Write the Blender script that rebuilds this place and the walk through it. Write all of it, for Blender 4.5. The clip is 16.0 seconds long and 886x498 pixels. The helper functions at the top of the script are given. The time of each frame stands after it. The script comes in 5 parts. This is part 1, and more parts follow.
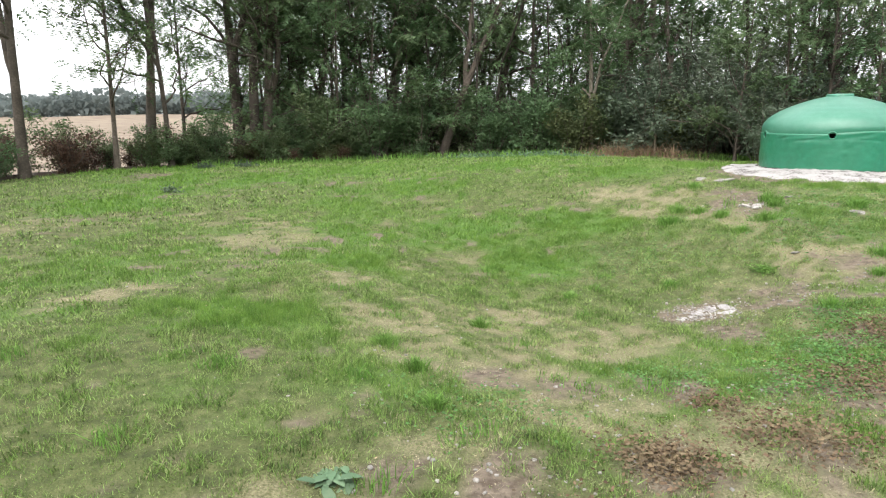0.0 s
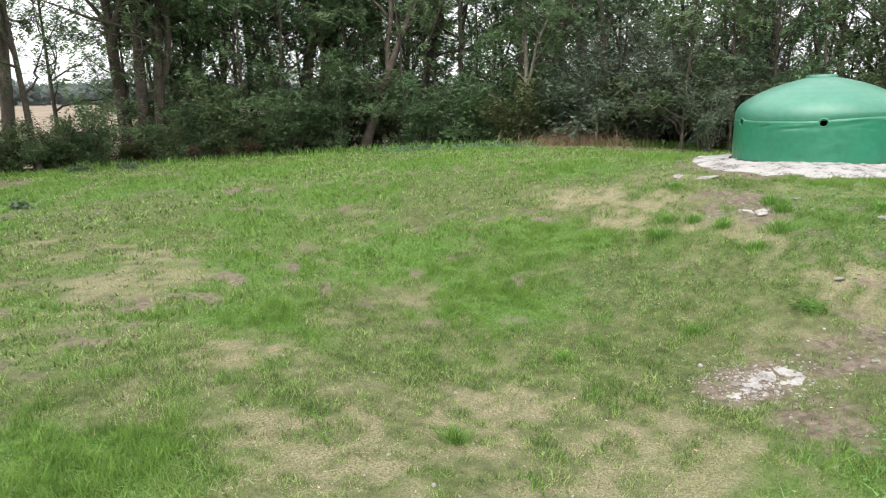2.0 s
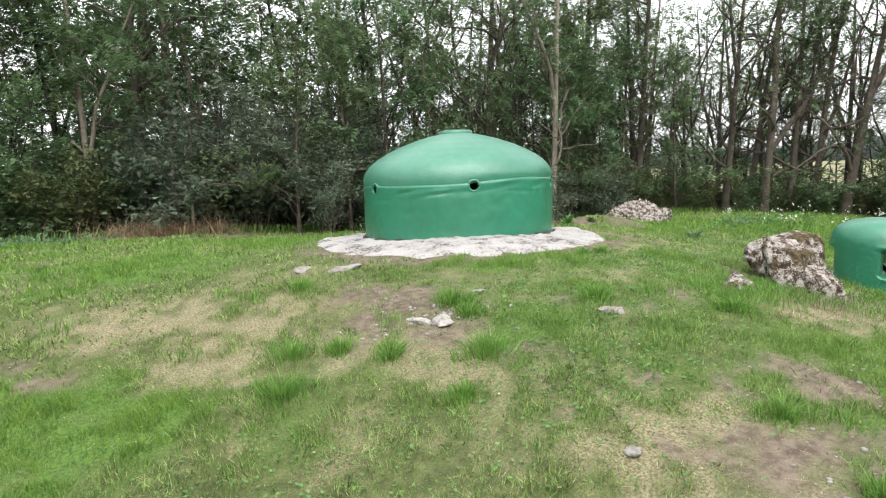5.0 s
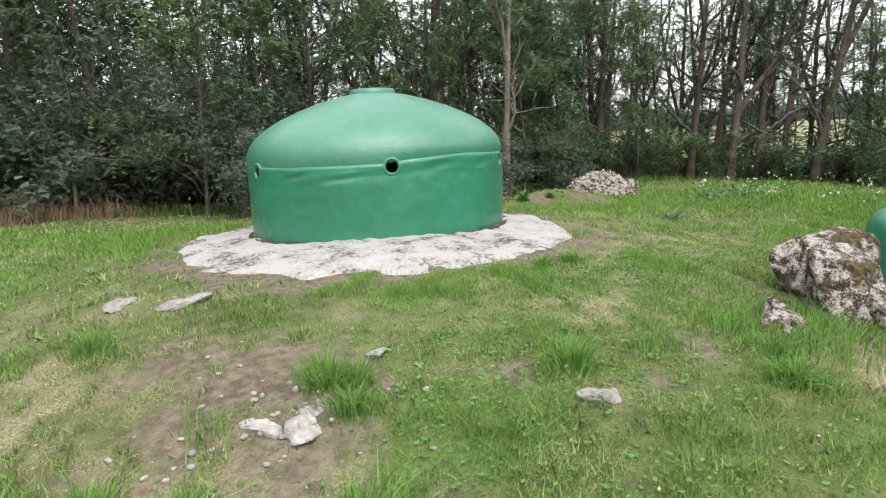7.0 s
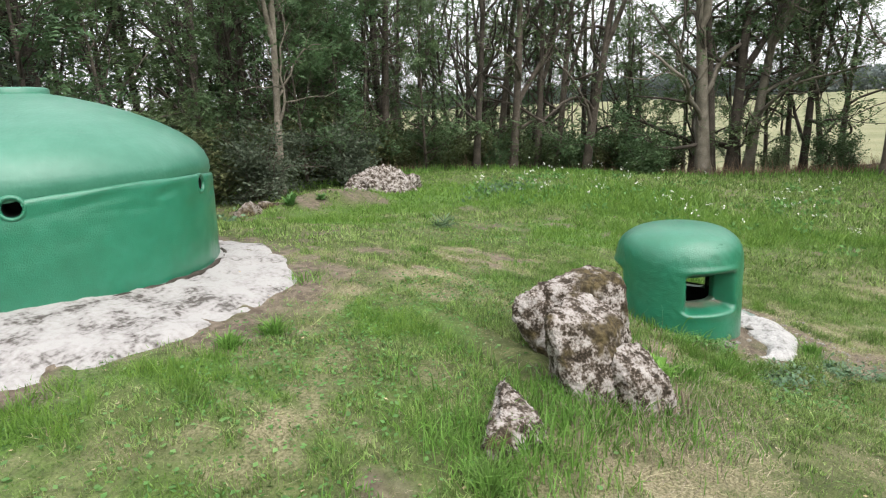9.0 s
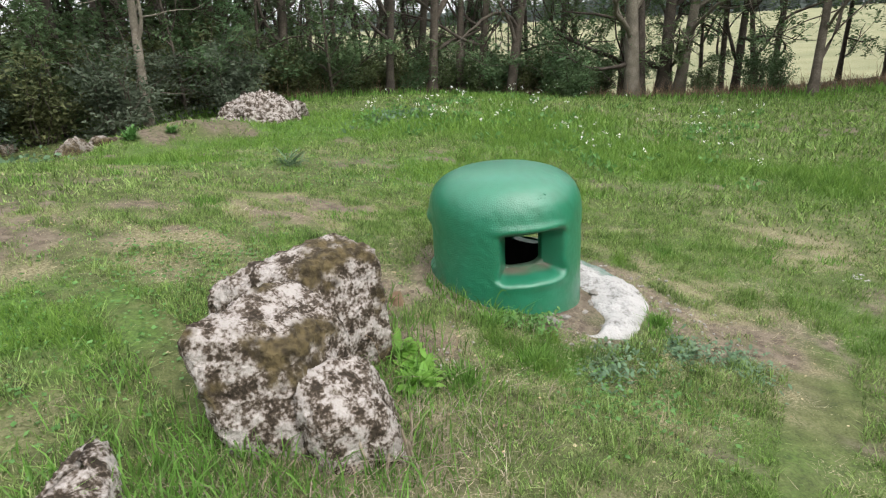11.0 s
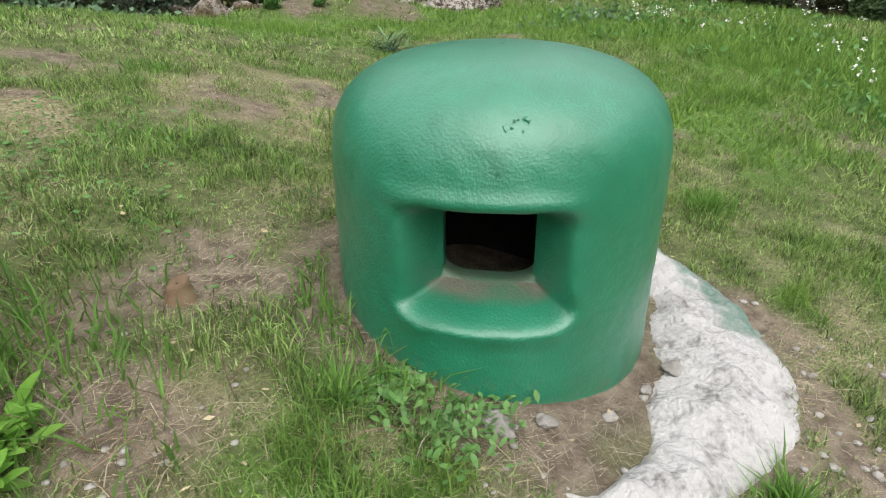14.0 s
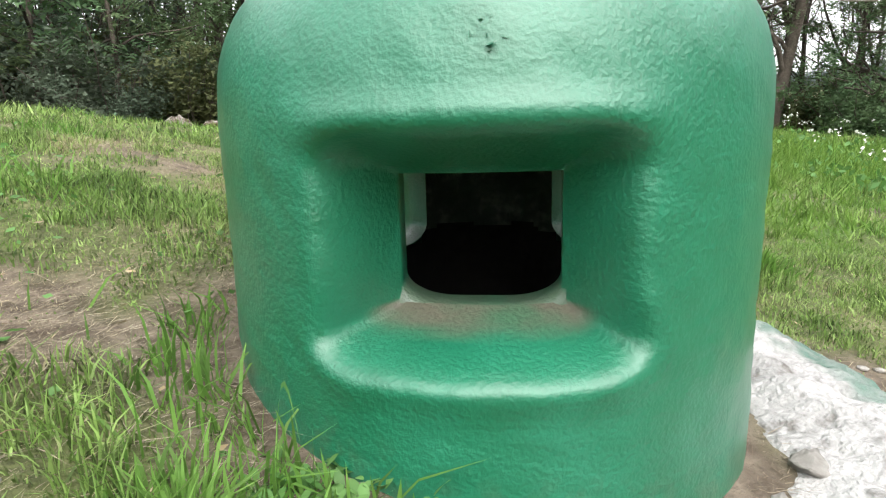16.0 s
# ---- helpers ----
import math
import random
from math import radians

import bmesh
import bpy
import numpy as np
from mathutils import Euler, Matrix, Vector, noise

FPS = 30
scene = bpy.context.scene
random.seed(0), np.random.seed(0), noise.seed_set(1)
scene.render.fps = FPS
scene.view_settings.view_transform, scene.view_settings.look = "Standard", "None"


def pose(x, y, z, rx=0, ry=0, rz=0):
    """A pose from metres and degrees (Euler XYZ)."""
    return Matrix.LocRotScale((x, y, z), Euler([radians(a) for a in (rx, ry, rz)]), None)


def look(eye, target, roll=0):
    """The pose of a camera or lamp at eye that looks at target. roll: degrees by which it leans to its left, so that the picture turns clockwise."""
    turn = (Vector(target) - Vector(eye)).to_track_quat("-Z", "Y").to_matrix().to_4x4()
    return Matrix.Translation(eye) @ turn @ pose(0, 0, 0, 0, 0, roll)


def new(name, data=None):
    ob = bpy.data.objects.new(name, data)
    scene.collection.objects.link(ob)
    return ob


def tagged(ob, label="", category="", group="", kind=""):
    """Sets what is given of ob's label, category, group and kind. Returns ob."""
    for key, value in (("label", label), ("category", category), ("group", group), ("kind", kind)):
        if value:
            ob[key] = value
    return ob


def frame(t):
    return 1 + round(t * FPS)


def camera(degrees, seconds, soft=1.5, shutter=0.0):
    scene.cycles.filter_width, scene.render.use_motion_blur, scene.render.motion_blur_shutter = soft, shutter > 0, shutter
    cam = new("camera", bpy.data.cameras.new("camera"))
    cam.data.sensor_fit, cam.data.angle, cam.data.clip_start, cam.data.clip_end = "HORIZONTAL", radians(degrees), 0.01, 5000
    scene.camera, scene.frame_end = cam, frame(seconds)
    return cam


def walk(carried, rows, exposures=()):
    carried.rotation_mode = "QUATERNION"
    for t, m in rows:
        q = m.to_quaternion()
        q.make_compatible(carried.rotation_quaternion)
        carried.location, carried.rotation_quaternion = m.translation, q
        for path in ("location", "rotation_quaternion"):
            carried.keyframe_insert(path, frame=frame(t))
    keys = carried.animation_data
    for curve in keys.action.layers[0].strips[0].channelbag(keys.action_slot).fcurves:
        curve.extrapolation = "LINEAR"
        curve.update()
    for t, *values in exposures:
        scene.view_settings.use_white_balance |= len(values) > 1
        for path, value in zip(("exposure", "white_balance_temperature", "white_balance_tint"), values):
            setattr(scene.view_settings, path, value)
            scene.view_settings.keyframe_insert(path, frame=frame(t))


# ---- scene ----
cam = camera(70.8, 16.0, soft=1.2)
PATH = [
    (0, (1.054, 0.141, 1.779), (0.818, 2.086, 1.378), -0.5),
    (0.5, (0.758, 0.703, 1.792), (0.486, 2.629, 1.326), -1.5),
    (1, (0.596, 1.387, 1.758), (0.274, 3.311, 1.315), -1.8),
    (1.5, (0.596, 1.973, 1.895), (0.333, 3.907, 1.455), -2.0),
    (2, (0.577, 2.791, 1.858), (0.585, 4.741, 1.413), -1.3),
    (2.5, (0.648, 3.631, 1.91), (0.859, 5.573, 1.482), -3.0),
    (3, (0.854, 4.419, 1.902), (1.319, 6.333, 1.558), -2.1),
    (3.5, (1.085, 5.252, 1.696), (1.891, 7.064, 1.436), -5.8),
    (4, (1.408, 5.951, 1.556), (2.337, 7.708, 1.332), -2.7),
    (4.5, (1.77, 6.553, 1.497), (2.806, 8.251, 1.283), -0.7),
    (5, (2.253, 7.233, 1.428), (3.371, 8.879, 1.228), -2.2),
    (5.2, (2.475, 7.428, 1.435), (3.601, 9.065, 1.205), -1.9),
    (7.3, (4.275, 9.129, 1.637), (5.497, 10.675, 1.295), -2.7),
    (7.5, (4.414, 9.183, 1.698), (5.637, 10.722, 1.329), -2.2),
    (8, (4.795, 9.234, 1.74), (6.173, 10.633, 1.363), -2.7),
    (8.5, (5.261, 9.378, 1.83), (6.746, 10.643, 1.39), -1.4),
    (9, (5.705, 9.34, 1.883), (7.312, 10.458, 1.472), -2.8),
    (9.5, (6.234, 9.193, 1.922), (7.879, 10.226, 1.445), -2.4),
    (10, (6.634, 9.115, 1.916), (8.325, 10.041, 1.383), -3.1),
    (10.2, (6.81, 9.072, 1.878), (8.514, 9.954, 1.314), -2.4),
    (12.3, (9.115, 8.646, 1.571), (10.494, 9.877, 0.807), -3.0),
    (12.5, (9.316, 8.676, 1.543), (10.678, 9.923, 0.775), -1.8),
    (13, (9.765, 8.756, 1.405), (11.07, 10.031, 0.587), 0.2),
    (13.5, (10.154, 8.948, 1.207), (11.287, 10.371, 0.375), -0.0),
    (14, (10.486, 9.191, 1.048), (11.53, 10.67, 0.196), -0.1),
    (14.5, (10.725, 9.399, 0.833), (11.693, 10.946, 0.014), -0.3),
    (15, (10.823, 9.54, 0.624), (11.832, 11.107, -0.101), -2.0),
    (15.5, (10.888, 9.66, 0.496), (11.971, 11.247, -0.058), -1.7),
    (16, (10.934, 9.738, 0.431), (12.101, 11.306, 0.007), -1.6),
]
walk(cam, [(t, look(eye, target, roll)) for t, eye, target, roll in PATH],
     exposures=[(0.0, 2.0), (3.0, 1.88), (5.0, 1.9), (7.5, 1.76), (9.5, 1.72), (13.0, 1.65), (14.5, 1.64), (15.0, 1.8), (16.0, 2.08)])

# ---- light ----
world = bpy.data.worlds.new("overcast_sky")
scene.world = world
world.use_nodes = True
wn = world.node_tree.nodes
wl = world.node_tree.links
sky = wn.new("ShaderNodeTexSky")
sky.sky_type, sky.sun_disc = "NISHITA", False
sky.sun_elevation, sky.sun_rotation = radians(52), radians(200)
sky.dust_density, sky.air_density = 4.0, 1.0
veil = wn.new("ShaderNodeHueSaturation")
veil.inputs["Saturation"].default_value = 0.18
wl.new(sky.outputs[0], veil.inputs["Color"])
cloud = wn.new("ShaderNodeMix")
cloud.data_type = "RGBA"
cloud.inputs[0].default_value = 0.7
cloud.inputs[7].default_value = (3.0, 3.05, 3.15, 1)
wl.new(veil.outputs[0], cloud.inputs[6])
wl.new(cloud.outputs[2], wn["Background"].inputs["Color"])
wn["Background"].inputs["Strength"].default_value = 0.15

sun = new("sun", bpy.data.lights.new("sun", "SUN"))
sun.data.energy, sun.data.angle, sun.data.color = 0.6, radians(70), (1.0, 0.97, 0.92)
sun.matrix_world = look((0, 0, 30), (0 - 30 * math.sin(radians(200)) * 0.78, 0 - 30 * math.cos(radians(200)) * 0.78, 0))

# ---- mesh helpers ----
rng = np.random.default_rng(7)
TABLE = rng.random((8, 64, 64))


def vnoise(x, y, size, seed=0):
    """Smooth value noise, 0 to 1, with bumps about size metres wide."""
    u, v = np.asarray(x, float) / size + 17.3 * seed, np.asarray(y, float) / size + 9.1 * seed
    i, j = np.floor(u).astype(int), np.floor(v).astype(int)
    fu, fv = u - i, v - j
    fu, fv = fu * fu * (3 - 2 * fu), fv * fv * (3 - 2 * fv)
    tb = TABLE[seed % 8]
    a, b = tb[i % 64, j % 64], tb[(i + 1) % 64, j % 64]
    c, d = tb[i % 64, (j + 1) % 64], tb[(i + 1) % 64, (j + 1) % 64]
    return (a * (1 - fu) + b * fu) * (1 - fv) + (c * (1 - fu) + d * fu) * fv


def smooth(a, b, x):
    s = np.clip((np.asarray(x, float) - a) / (b - a), 0, 1)
    return s * s * (3 - 2 * s)


def mesh_np(name, V, F, material, soft=False):
    """A mesh from arrays of vertices and of faces that all have one number of corners."""
    me = bpy.data.meshes.new(name)
    V, F = np.asarray(V, np.float32), np.asarray(F, np.int32)
    me.vertices.add(len(V))
    me.vertices.foreach_set("co", V.ravel())
    me.loops.add(F.size)
    me.loops.foreach_set("vertex_index", F.ravel())
    me.polygons.add(len(F))
    me.polygons.foreach_set("loop_start", np.arange(len(F), dtype=np.int32) * F.shape[1])
    me.update(calc_edges=True)
    me.materials.append(material)
    if soft:
        me.polygons.foreach_set("use_smooth", np.ones(len(F), bool))
    return me


def values(me, name, a):
    me.attributes.new(name, "FLOAT", "POINT").data.foreach_set("value", np.asarray(a, np.float32))


def part(name, data, parent, label=""):
    """A mesh as one part under a thing or a part."""
    ob = new(name, data)
    ob.parent = parent
    return tagged(ob, label) if label else ob


def from_bm(name, bm, material, soft=True):
    me = bpy.data.meshes.new(name)
    bm.to_mesh(me)
    bm.free()
    me.materials.append(material)
    if soft:
        me.polygons.foreach_set("use_smooth", np.ones(len(me.polygons), bool))
    return me


def grid_faces(n, m, wrap=False):
    """Quads of a grid of n rows and m columns; wrap closes each row."""
    i, j = np.meshgrid(np.arange(n - 1), np.arange(m if wrap else m - 1), indexing="ij")
    k = (j + 1) % m
    return np.stack([i * m + j, i * m + k, (i + 1) * m + k, (i + 1) * m + j], -1).reshape(-1, 4)


def tube(P, R, sides):
    """Vertices and quads of a tapering tube along the points P."""
    P, R = np.asarray(P, float), np.asarray(R, float)
    T = np.gradient(P, axis=0)
    T /= np.linalg.norm(T, axis=1)[:, None] + 1e-9
    ref = np.where(np.abs(T[:, 2:3]) > 0.8, [[1.0, 0, 0]], [[0, 0, 1.0]])
    U = np.cross(T, ref)
    U /= np.linalg.norm(U, axis=1)[:, None] + 1e-9
    W = np.cross(T, U)
    a = np.arange(sides) * 2 * np.pi / sides
    V = P[:, None] + R[:, None, None] * (np.cos(a)[None, :, None] * U[:, None] + np.sin(a)[None, :, None] * W[:, None])
    return V.reshape(-1, 3), grid_faces(len(P), sides, True)


class Pile:
    """Gathers pieces of geometry into one mesh."""

    def __init__(self):
        self.V, self.F, self.n = [], [], 0

    def add(self, V, F):
        self.V.append(np.asarray(V, float))
        self.F.append(np.asarray(F) + self.n)
        self.n += len(V)

    def mesh(self, name, material, soft=False):
        return mesh_np(name, np.concatenate(self.V), np.concatenate(self.F), material, soft)


def leaf_quads(C, size, gen, droop=0.0, slim=0.55):
    """Diamond leaves round the centres C, turned at random."""
    n = len(C)
    d = gen.normal(size=(n, 3))
    d[:, 2] -= droop
    d /= np.linalg.norm(d, axis=1)[:, None]
    s = np.cross(d, gen.normal(size=(n, 3)))
    s /= np.linalg.norm(s, axis=1)[:, None] + 1e-9
    L = (np.asarray(size) * gen.uniform(0.6, 1.3, n))[:, None]
    V = np.stack([C - d * L * 0.5, C + s * L * slim * 0.5, C + d * L * 0.5, C - s * L * slim * 0.5], 1).reshape(-1, 3)
    return V, np.arange(4 * n).reshape(-1, 4)


def leaf_tris(C, size, gen, slim=0.5, flat=0.6):
    """Small three-cornered leaves round the centres C, most of them lying rather flat."""
    n = len(C)
    d = gen.normal(size=(n, 3)) * [1, 1, 1 - flat] + [0, 0, -0.15]
    d /= np.linalg.norm(d, axis=1)[:, None]
    s = np.cross(d, gen.normal(size=(n, 3)) * [0.5, 0.5, 1])
    s /= np.linalg.norm(s, axis=1)[:, None] + 1e-9
    L = (np.asarray(size) * gen.uniform(0.6, 1.3, n))[:, None]
    V = np.stack([C - d * L * 0.5 - s * L * slim * 0.5, C - d * L * 0.5 + s * L * slim * 0.5, C + d * L * 0.5], 1).reshape(-1, 3)
    return V, np.arange(3 * n).reshape(-1, 3)


def sprays(C, length, gen, pairs=4, droop=0.35):
    """Feathered sprays of leaflets in pairs along a stalk, one at each of the points C."""
    n = len(C)
    d = gen.normal(size=(n, 3)) * [1, 1, 0.35] + [0, 0, -droop]
    d /= np.linalg.norm(d, axis=1)[:, None]
    s = np.cross(d, gen.normal(size=(n, 3)) * 0.35 + [0, 0, 1])
    s /= np.linalg.norm(s, axis=1)[:, None] + 1e-9
    L = (length * gen.uniform(0.6, 1.3, n))[:, None]
    out = []
    for k in range(pairs):
        t = (k + 0.6) / pairs
        foot = C + d * L * t - np.array([0, 0, 0.25]) * L * t * t
        for side in (-1, 1):
            tip = foot + s * L * side * (0.36 - 0.12 * t) + d * L * 0.16 + gen.normal(size=(n, 3)) * L * 0.05
            out.append(np.stack([foot - d * L * 0.10, foot + d * L * 0.12, tip], 1))
    V = np.concatenate(out).reshape(-1, 3)
    return V, np.arange(len(V)).reshape(-1, 3)


# ---- materials ----
def mat(name, colours, scale=4.0, fine=40.0, rough=0.85, bump=0.3, metal=0.0, island=0.0, spread=0.0, coat=0.0, bump_scale=None, thin=0.0, span=(0.3, 0.7), gloss=0.35):
    """A node material: a ramp of colours over coarse and fine noise, with relief. island, spread: change of tone per piece and per object."""
    m = bpy.data.materials.new(name)
    m.use_nodes = True
    n, l = m.node_tree.nodes, m.node_tree.links
    b = n["Principled BSDF"]
    co = n.new("ShaderNodeTexCoord")
    big, small = n.new("ShaderNodeTexNoise"), n.new("ShaderNodeTexNoise")
    big.inputs["Scale"].default_value, big.inputs["Detail"].default_value = scale, 5.0
    small.inputs["Scale"].default_value, small.inputs["Detail"].default_value = fine, 4.0
    mix = n.new("ShaderNodeMix")
    mix.inputs[0].default_value = 0.4
    for t in (big, small):
        l.new(co.outputs["Object"], t.inputs["Vector"])
    l.new(big.outputs["Fac"], mix.inputs[2])
    l.new(small.outputs["Fac"], mix.inputs[3])
    ramp = n.new("ShaderNodeValToRGB")
    els = ramp.color_ramp.elements
    while len(els) < len(colours):
        els.new(0.5)
    for k, c in enumerate(colours):
        els[k].position = span[0] + (span[1] - span[0]) * k / max(1, len(colours) - 1)
        els[k].color = (*c, 1)
    l.new(mix.outputs[0], ramp.inputs[0])
    out = ramp.outputs[0]
    if island or spread:
        hsv = n.new("ShaderNodeHueSaturation")
        src = n.new("ShaderNodeNewGeometry").outputs["Random Per Island"] if island else n.new("ShaderNodeObjectInfo").outputs["Random"]
        rang = n.new("ShaderNodeMapRange")
        k = island or spread
        rang.inputs["To Min"].default_value, rang.inputs["To Max"].default_value = 1 - k, 1 + k
        l.new(src, rang.inputs["Value"])
        l.new(rang.outputs[0], hsv.inputs["Value"])
        if island and spread:
            hue = n.new("ShaderNodeMapRange")
            hue.inputs["To Min"].default_value, hue.inputs["To Max"].default_value = 0.5 - spread * 0.1, 0.5 + spread * 0.1
            l.new(n.new("ShaderNodeObjectInfo").outputs["Random"], hue.inputs["Value"])
            l.new(hue.outputs[0], hsv.inputs["Hue"])
        l.new(out, hsv.inputs["Color"])
        out = hsv.outputs[0]
    l.new(out, b.inputs["Base Color"])
    b.inputs["Roughness"].default_value, b.inputs["Metallic"].default_value = rough, metal
    b.inputs["Specular IOR Level"].default_value = gloss
    b.inputs["Coat Weight"].default_value, b.inputs["Coat Roughness"].default_value = coat, 0.38
    if bump:
        bn = n.new("ShaderNodeBump")
        bn.inputs["Strength"].default_value, bn.inputs["Distance"].default_value = bump, 0.02
        rel = n.new("ShaderNodeTexNoise")
        rel.inputs["Scale"].default_value, rel.inputs["Detail"].default_value = bump_scale or fine, 6.0
        l.new(co.outputs["Object"], rel.inputs["Vector"])
        l.new(rel.outputs["Fac"], bn.inputs["Height"])
        l.new(bn.outputs[0], b.inputs["Normal"])
    if thin:
        tr = n.new("ShaderNodeBsdfTranslucent")
        l.new(out, tr.inputs["Color"])
        ms = n.new("ShaderNodeMixShader")
        ms.inputs[0].default_value = thin
        l.new(b.outputs[0], ms.inputs[1])
        l.new(tr.outputs[0], ms.inputs[2])
        l.new(ms.outputs[0], n["Material Output"].inputs["Surface"])
    return m


def tint(m, name, colour):
    """Blends colour over a material's base colour where the mesh's value of that name is high."""
    n, l = m.node_tree.nodes, m.node_tree.links
    b = n["Principled BSDF"]
    a = n.new("ShaderNodeAttribute")
    a.attribute_name = name
    mx = n.new("ShaderNodeMix")
    mx.data_type = "RGBA"
    old = b.inputs["Base Color"].links[0].from_socket
    l.new(a.outputs["Fac"], mx.inputs[0])
    l.new(old, mx.inputs[6])
    if len(colour) == 3 and not hasattr(colour[0], "__len__"):
        mx.inputs[7].default_value = (*colour, 1)
    else:
        t = n.new("ShaderNodeTexNoise")
        t.inputs["Scale"].default_value, t.inputs["Detail"].default_value = colour[2], 8.0
        co = n.new("ShaderNodeTexCoord")
        l.new(co.outputs["Object"], t.inputs["Vector"])
        r = n.new("ShaderNodeValToRGB")
        r.color_ramp.elements[0].position, r.color_ramp.elements[1].position = 0.38, 0.62
        r.color_ramp.elements[0].color, r.color_ramp.elements[1].color = (*colour[0], 1), (*colour[1], 1)
        l.new(t.outputs["Fac"], r.inputs[0])
        l.new(r.outputs[0], mx.inputs[7])
    l.new(mx.outputs[2], b.inputs["Base Color"])
    return m


M_GROUND = mat("turf", [(0.035, 0.045, 0.016), (0.09, 0.11, 0.036), (0.19, 0.195, 0.085)], 9, 85, 0.95, 1.0, bump_scale=60)
tint(M_GROUND, "dry", ((0.13, 0.12, 0.06), (0.33, 0.29, 0.18), 60.0))
tint(M_GROUND, "lush", ((0.05, 0.10, 0.02), (0.12, 0.22, 0.04), 40.0))
tint(M_GROUND, "bare", ((0.105, 0.08, 0.058), (0.21, 0.168, 0.128), 14.0))
tint(M_GROUND, "litter", ((0.03, 0.022, 0.014), (0.09, 0.06, 0.04), 6.0))
tint(M_GROUND, "stubble", ((0.19, 0.145, 0.105), (0.25, 0.20, 0.145), 0.15))
tint(M_GROUND, "pasture", ((0.19, 0.195, 0.10), (0.25, 0.245, 0.135), 0.12))
M_BLADE = mat("grass_blade", [(0.09, 0.16, 0.035), (0.175, 0.275, 0.07), (0.29, 0.365, 0.14)], 3.0, 22, 0.6, 0, island=0.72, thin=0.25, span=(0.36, 0.64))
tint(M_BLADE, "lush", ((0.095, 0.20, 0.028), (0.175, 0.305, 0.048), 5.0))
tint(M_BLADE, "dry", ((0.33, 0.28, 0.155), (0.48, 0.42, 0.27), 9.0))
M_TUFT = mat("tuft_blade", [(0.10, 0.22, 0.04), (0.155, 0.30, 0.06), (0.23, 0.37, 0.10)], 1.2, 9, 0.6, 0, island=0.45, thin=0.45)
M_HAY = mat("dry_stalk", [(0.13, 0.085, 0.055), (0.21, 0.145, 0.09), (0.32, 0.24, 0.16)], 2, 20, 0.9, 0, island=0.3)
M_PAINT = mat("green_paint", [(0.006, 0.140, 0.068), (0.009, 0.176, 0.092), (0.018, 0.218, 0.124)], 2.2, 12, 0.40, 0.34, bump_scale=105, coat=1.0, gloss=0.5)
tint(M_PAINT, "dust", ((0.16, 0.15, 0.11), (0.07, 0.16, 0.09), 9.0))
# Paler green: the sky's sheen on the upward faces, put into the colour.
M_PAINT_TOP = mat("green_paint_sky_sheen", [(0.032, 0.175, 0.108), (0.05, 0.21, 0.136), (0.085, 0.25, 0.175)], 1.4, 8, 0.42, 0.2, bump_scale=30, coat=0.5, gloss=0.5)
M_INNER = mat("flaking_inner_paint", [(0.02, 0.045, 0.032), (0.07, 0.09, 0.075), (0.30, 0.31, 0.28)], 8, 30, 0.75, 0.6)
# Near-black that paints in the shade inside the bores and the shaft.
M_INSIDE_SHADE = mat("inside_shade", [(0.006, 0.006, 0.006), (0.014, 0.013, 0.012)], 6, 40, 0.6, 0.3, metal=0.4)
M_CONC = mat("white_concrete", [(0.085, 0.075, 0.066), (0.33, 0.31, 0.298), (0.40, 0.382, 0.37)], 4.0, 26, 0.95, 1.0, bump_scale=24, span=(0.37, 0.56))
M_COLLAR = mat("whitewashed_concrete", [(0.17, 0.155, 0.14), (0.35, 0.34, 0.33), (0.47, 0.455, 0.445)], 6.0, 40, 0.9, 0.9, bump_scale=60, span=(0.34, 0.52))
tint(M_COLLAR, "paint", ((0.05, 0.16, 0.11), (0.16, 0.22, 0.19), 16.0))
M_ROCK = mat("lichened_concrete", [(0.03, 0.022, 0.014), (0.09, 0.068, 0.05), (0.29, 0.255, 0.23), (0.41, 0.375, 0.35)], 13.0, 60, 0.95, 1.0, bump_scale=45, span=(0.41, 0.58))
tint(M_ROCK, "moss", ((0.04, 0.03, 0.016), (0.115, 0.088, 0.042), 22.0))
M_STONE = mat("pale_stone", [(0.19, 0.175, 0.155), (0.33, 0.31, 0.285), (0.46, 0.44, 0.405)], 6, 30, 0.95, 0.8, island=0.2)
M_BARK = mat("bark", [(0.04, 0.033, 0.026), (0.085, 0.07, 0.056), (0.16, 0.135, 0.11)], 3, 22, 0.95, 1.0, spread=0.35)
M_PALE_BARK = mat("pale_bark", [(0.09, 0.08, 0.06), (0.16, 0.14, 0.11), (0.26, 0.23, 0.19)], 3, 22, 0.95, 0.8, spread=0.25)
M_LEAF = mat("locust_leaf", [(0.065, 0.112, 0.052), (0.11, 0.175, 0.078), (0.17, 0.23, 0.108)], 0.6, 3, 0.7, 0, island=0.25, spread=0.25, thin=0.45)
M_SHRUB = mat("shrub_leaf", [(0.06, 0.092, 0.058), (0.105, 0.142, 0.094), (0.165, 0.20, 0.142)], 0.8, 4, 0.7, 0, island=0.25, spread=0.25, thin=0.4)
M_OLIVE = mat("olive_leaf", [(0.06, 0.082, 0.035), (0.10, 0.125, 0.05), (0.15, 0.165, 0.072)], 0.8, 4, 0.7, 0, island=0.25, spread=0.3, thin=0.3)
M_RUSSET = mat("russet_leaf", [(0.05, 0.032, 0.02), (0.085, 0.05, 0.03), (0.11, 0.085, 0.045)], 0.7, 5, 0.7, 0, island=0.4, spread=0.2, thin=0.2)
M_WEED = mat("weed_leaf", [(0.08, 0.19, 0.05), (0.12, 0.26, 0.07), (0.19, 0.33, 0.11)], 3, 20, 0.55, 0.1, island=0.25, thin=0.3)
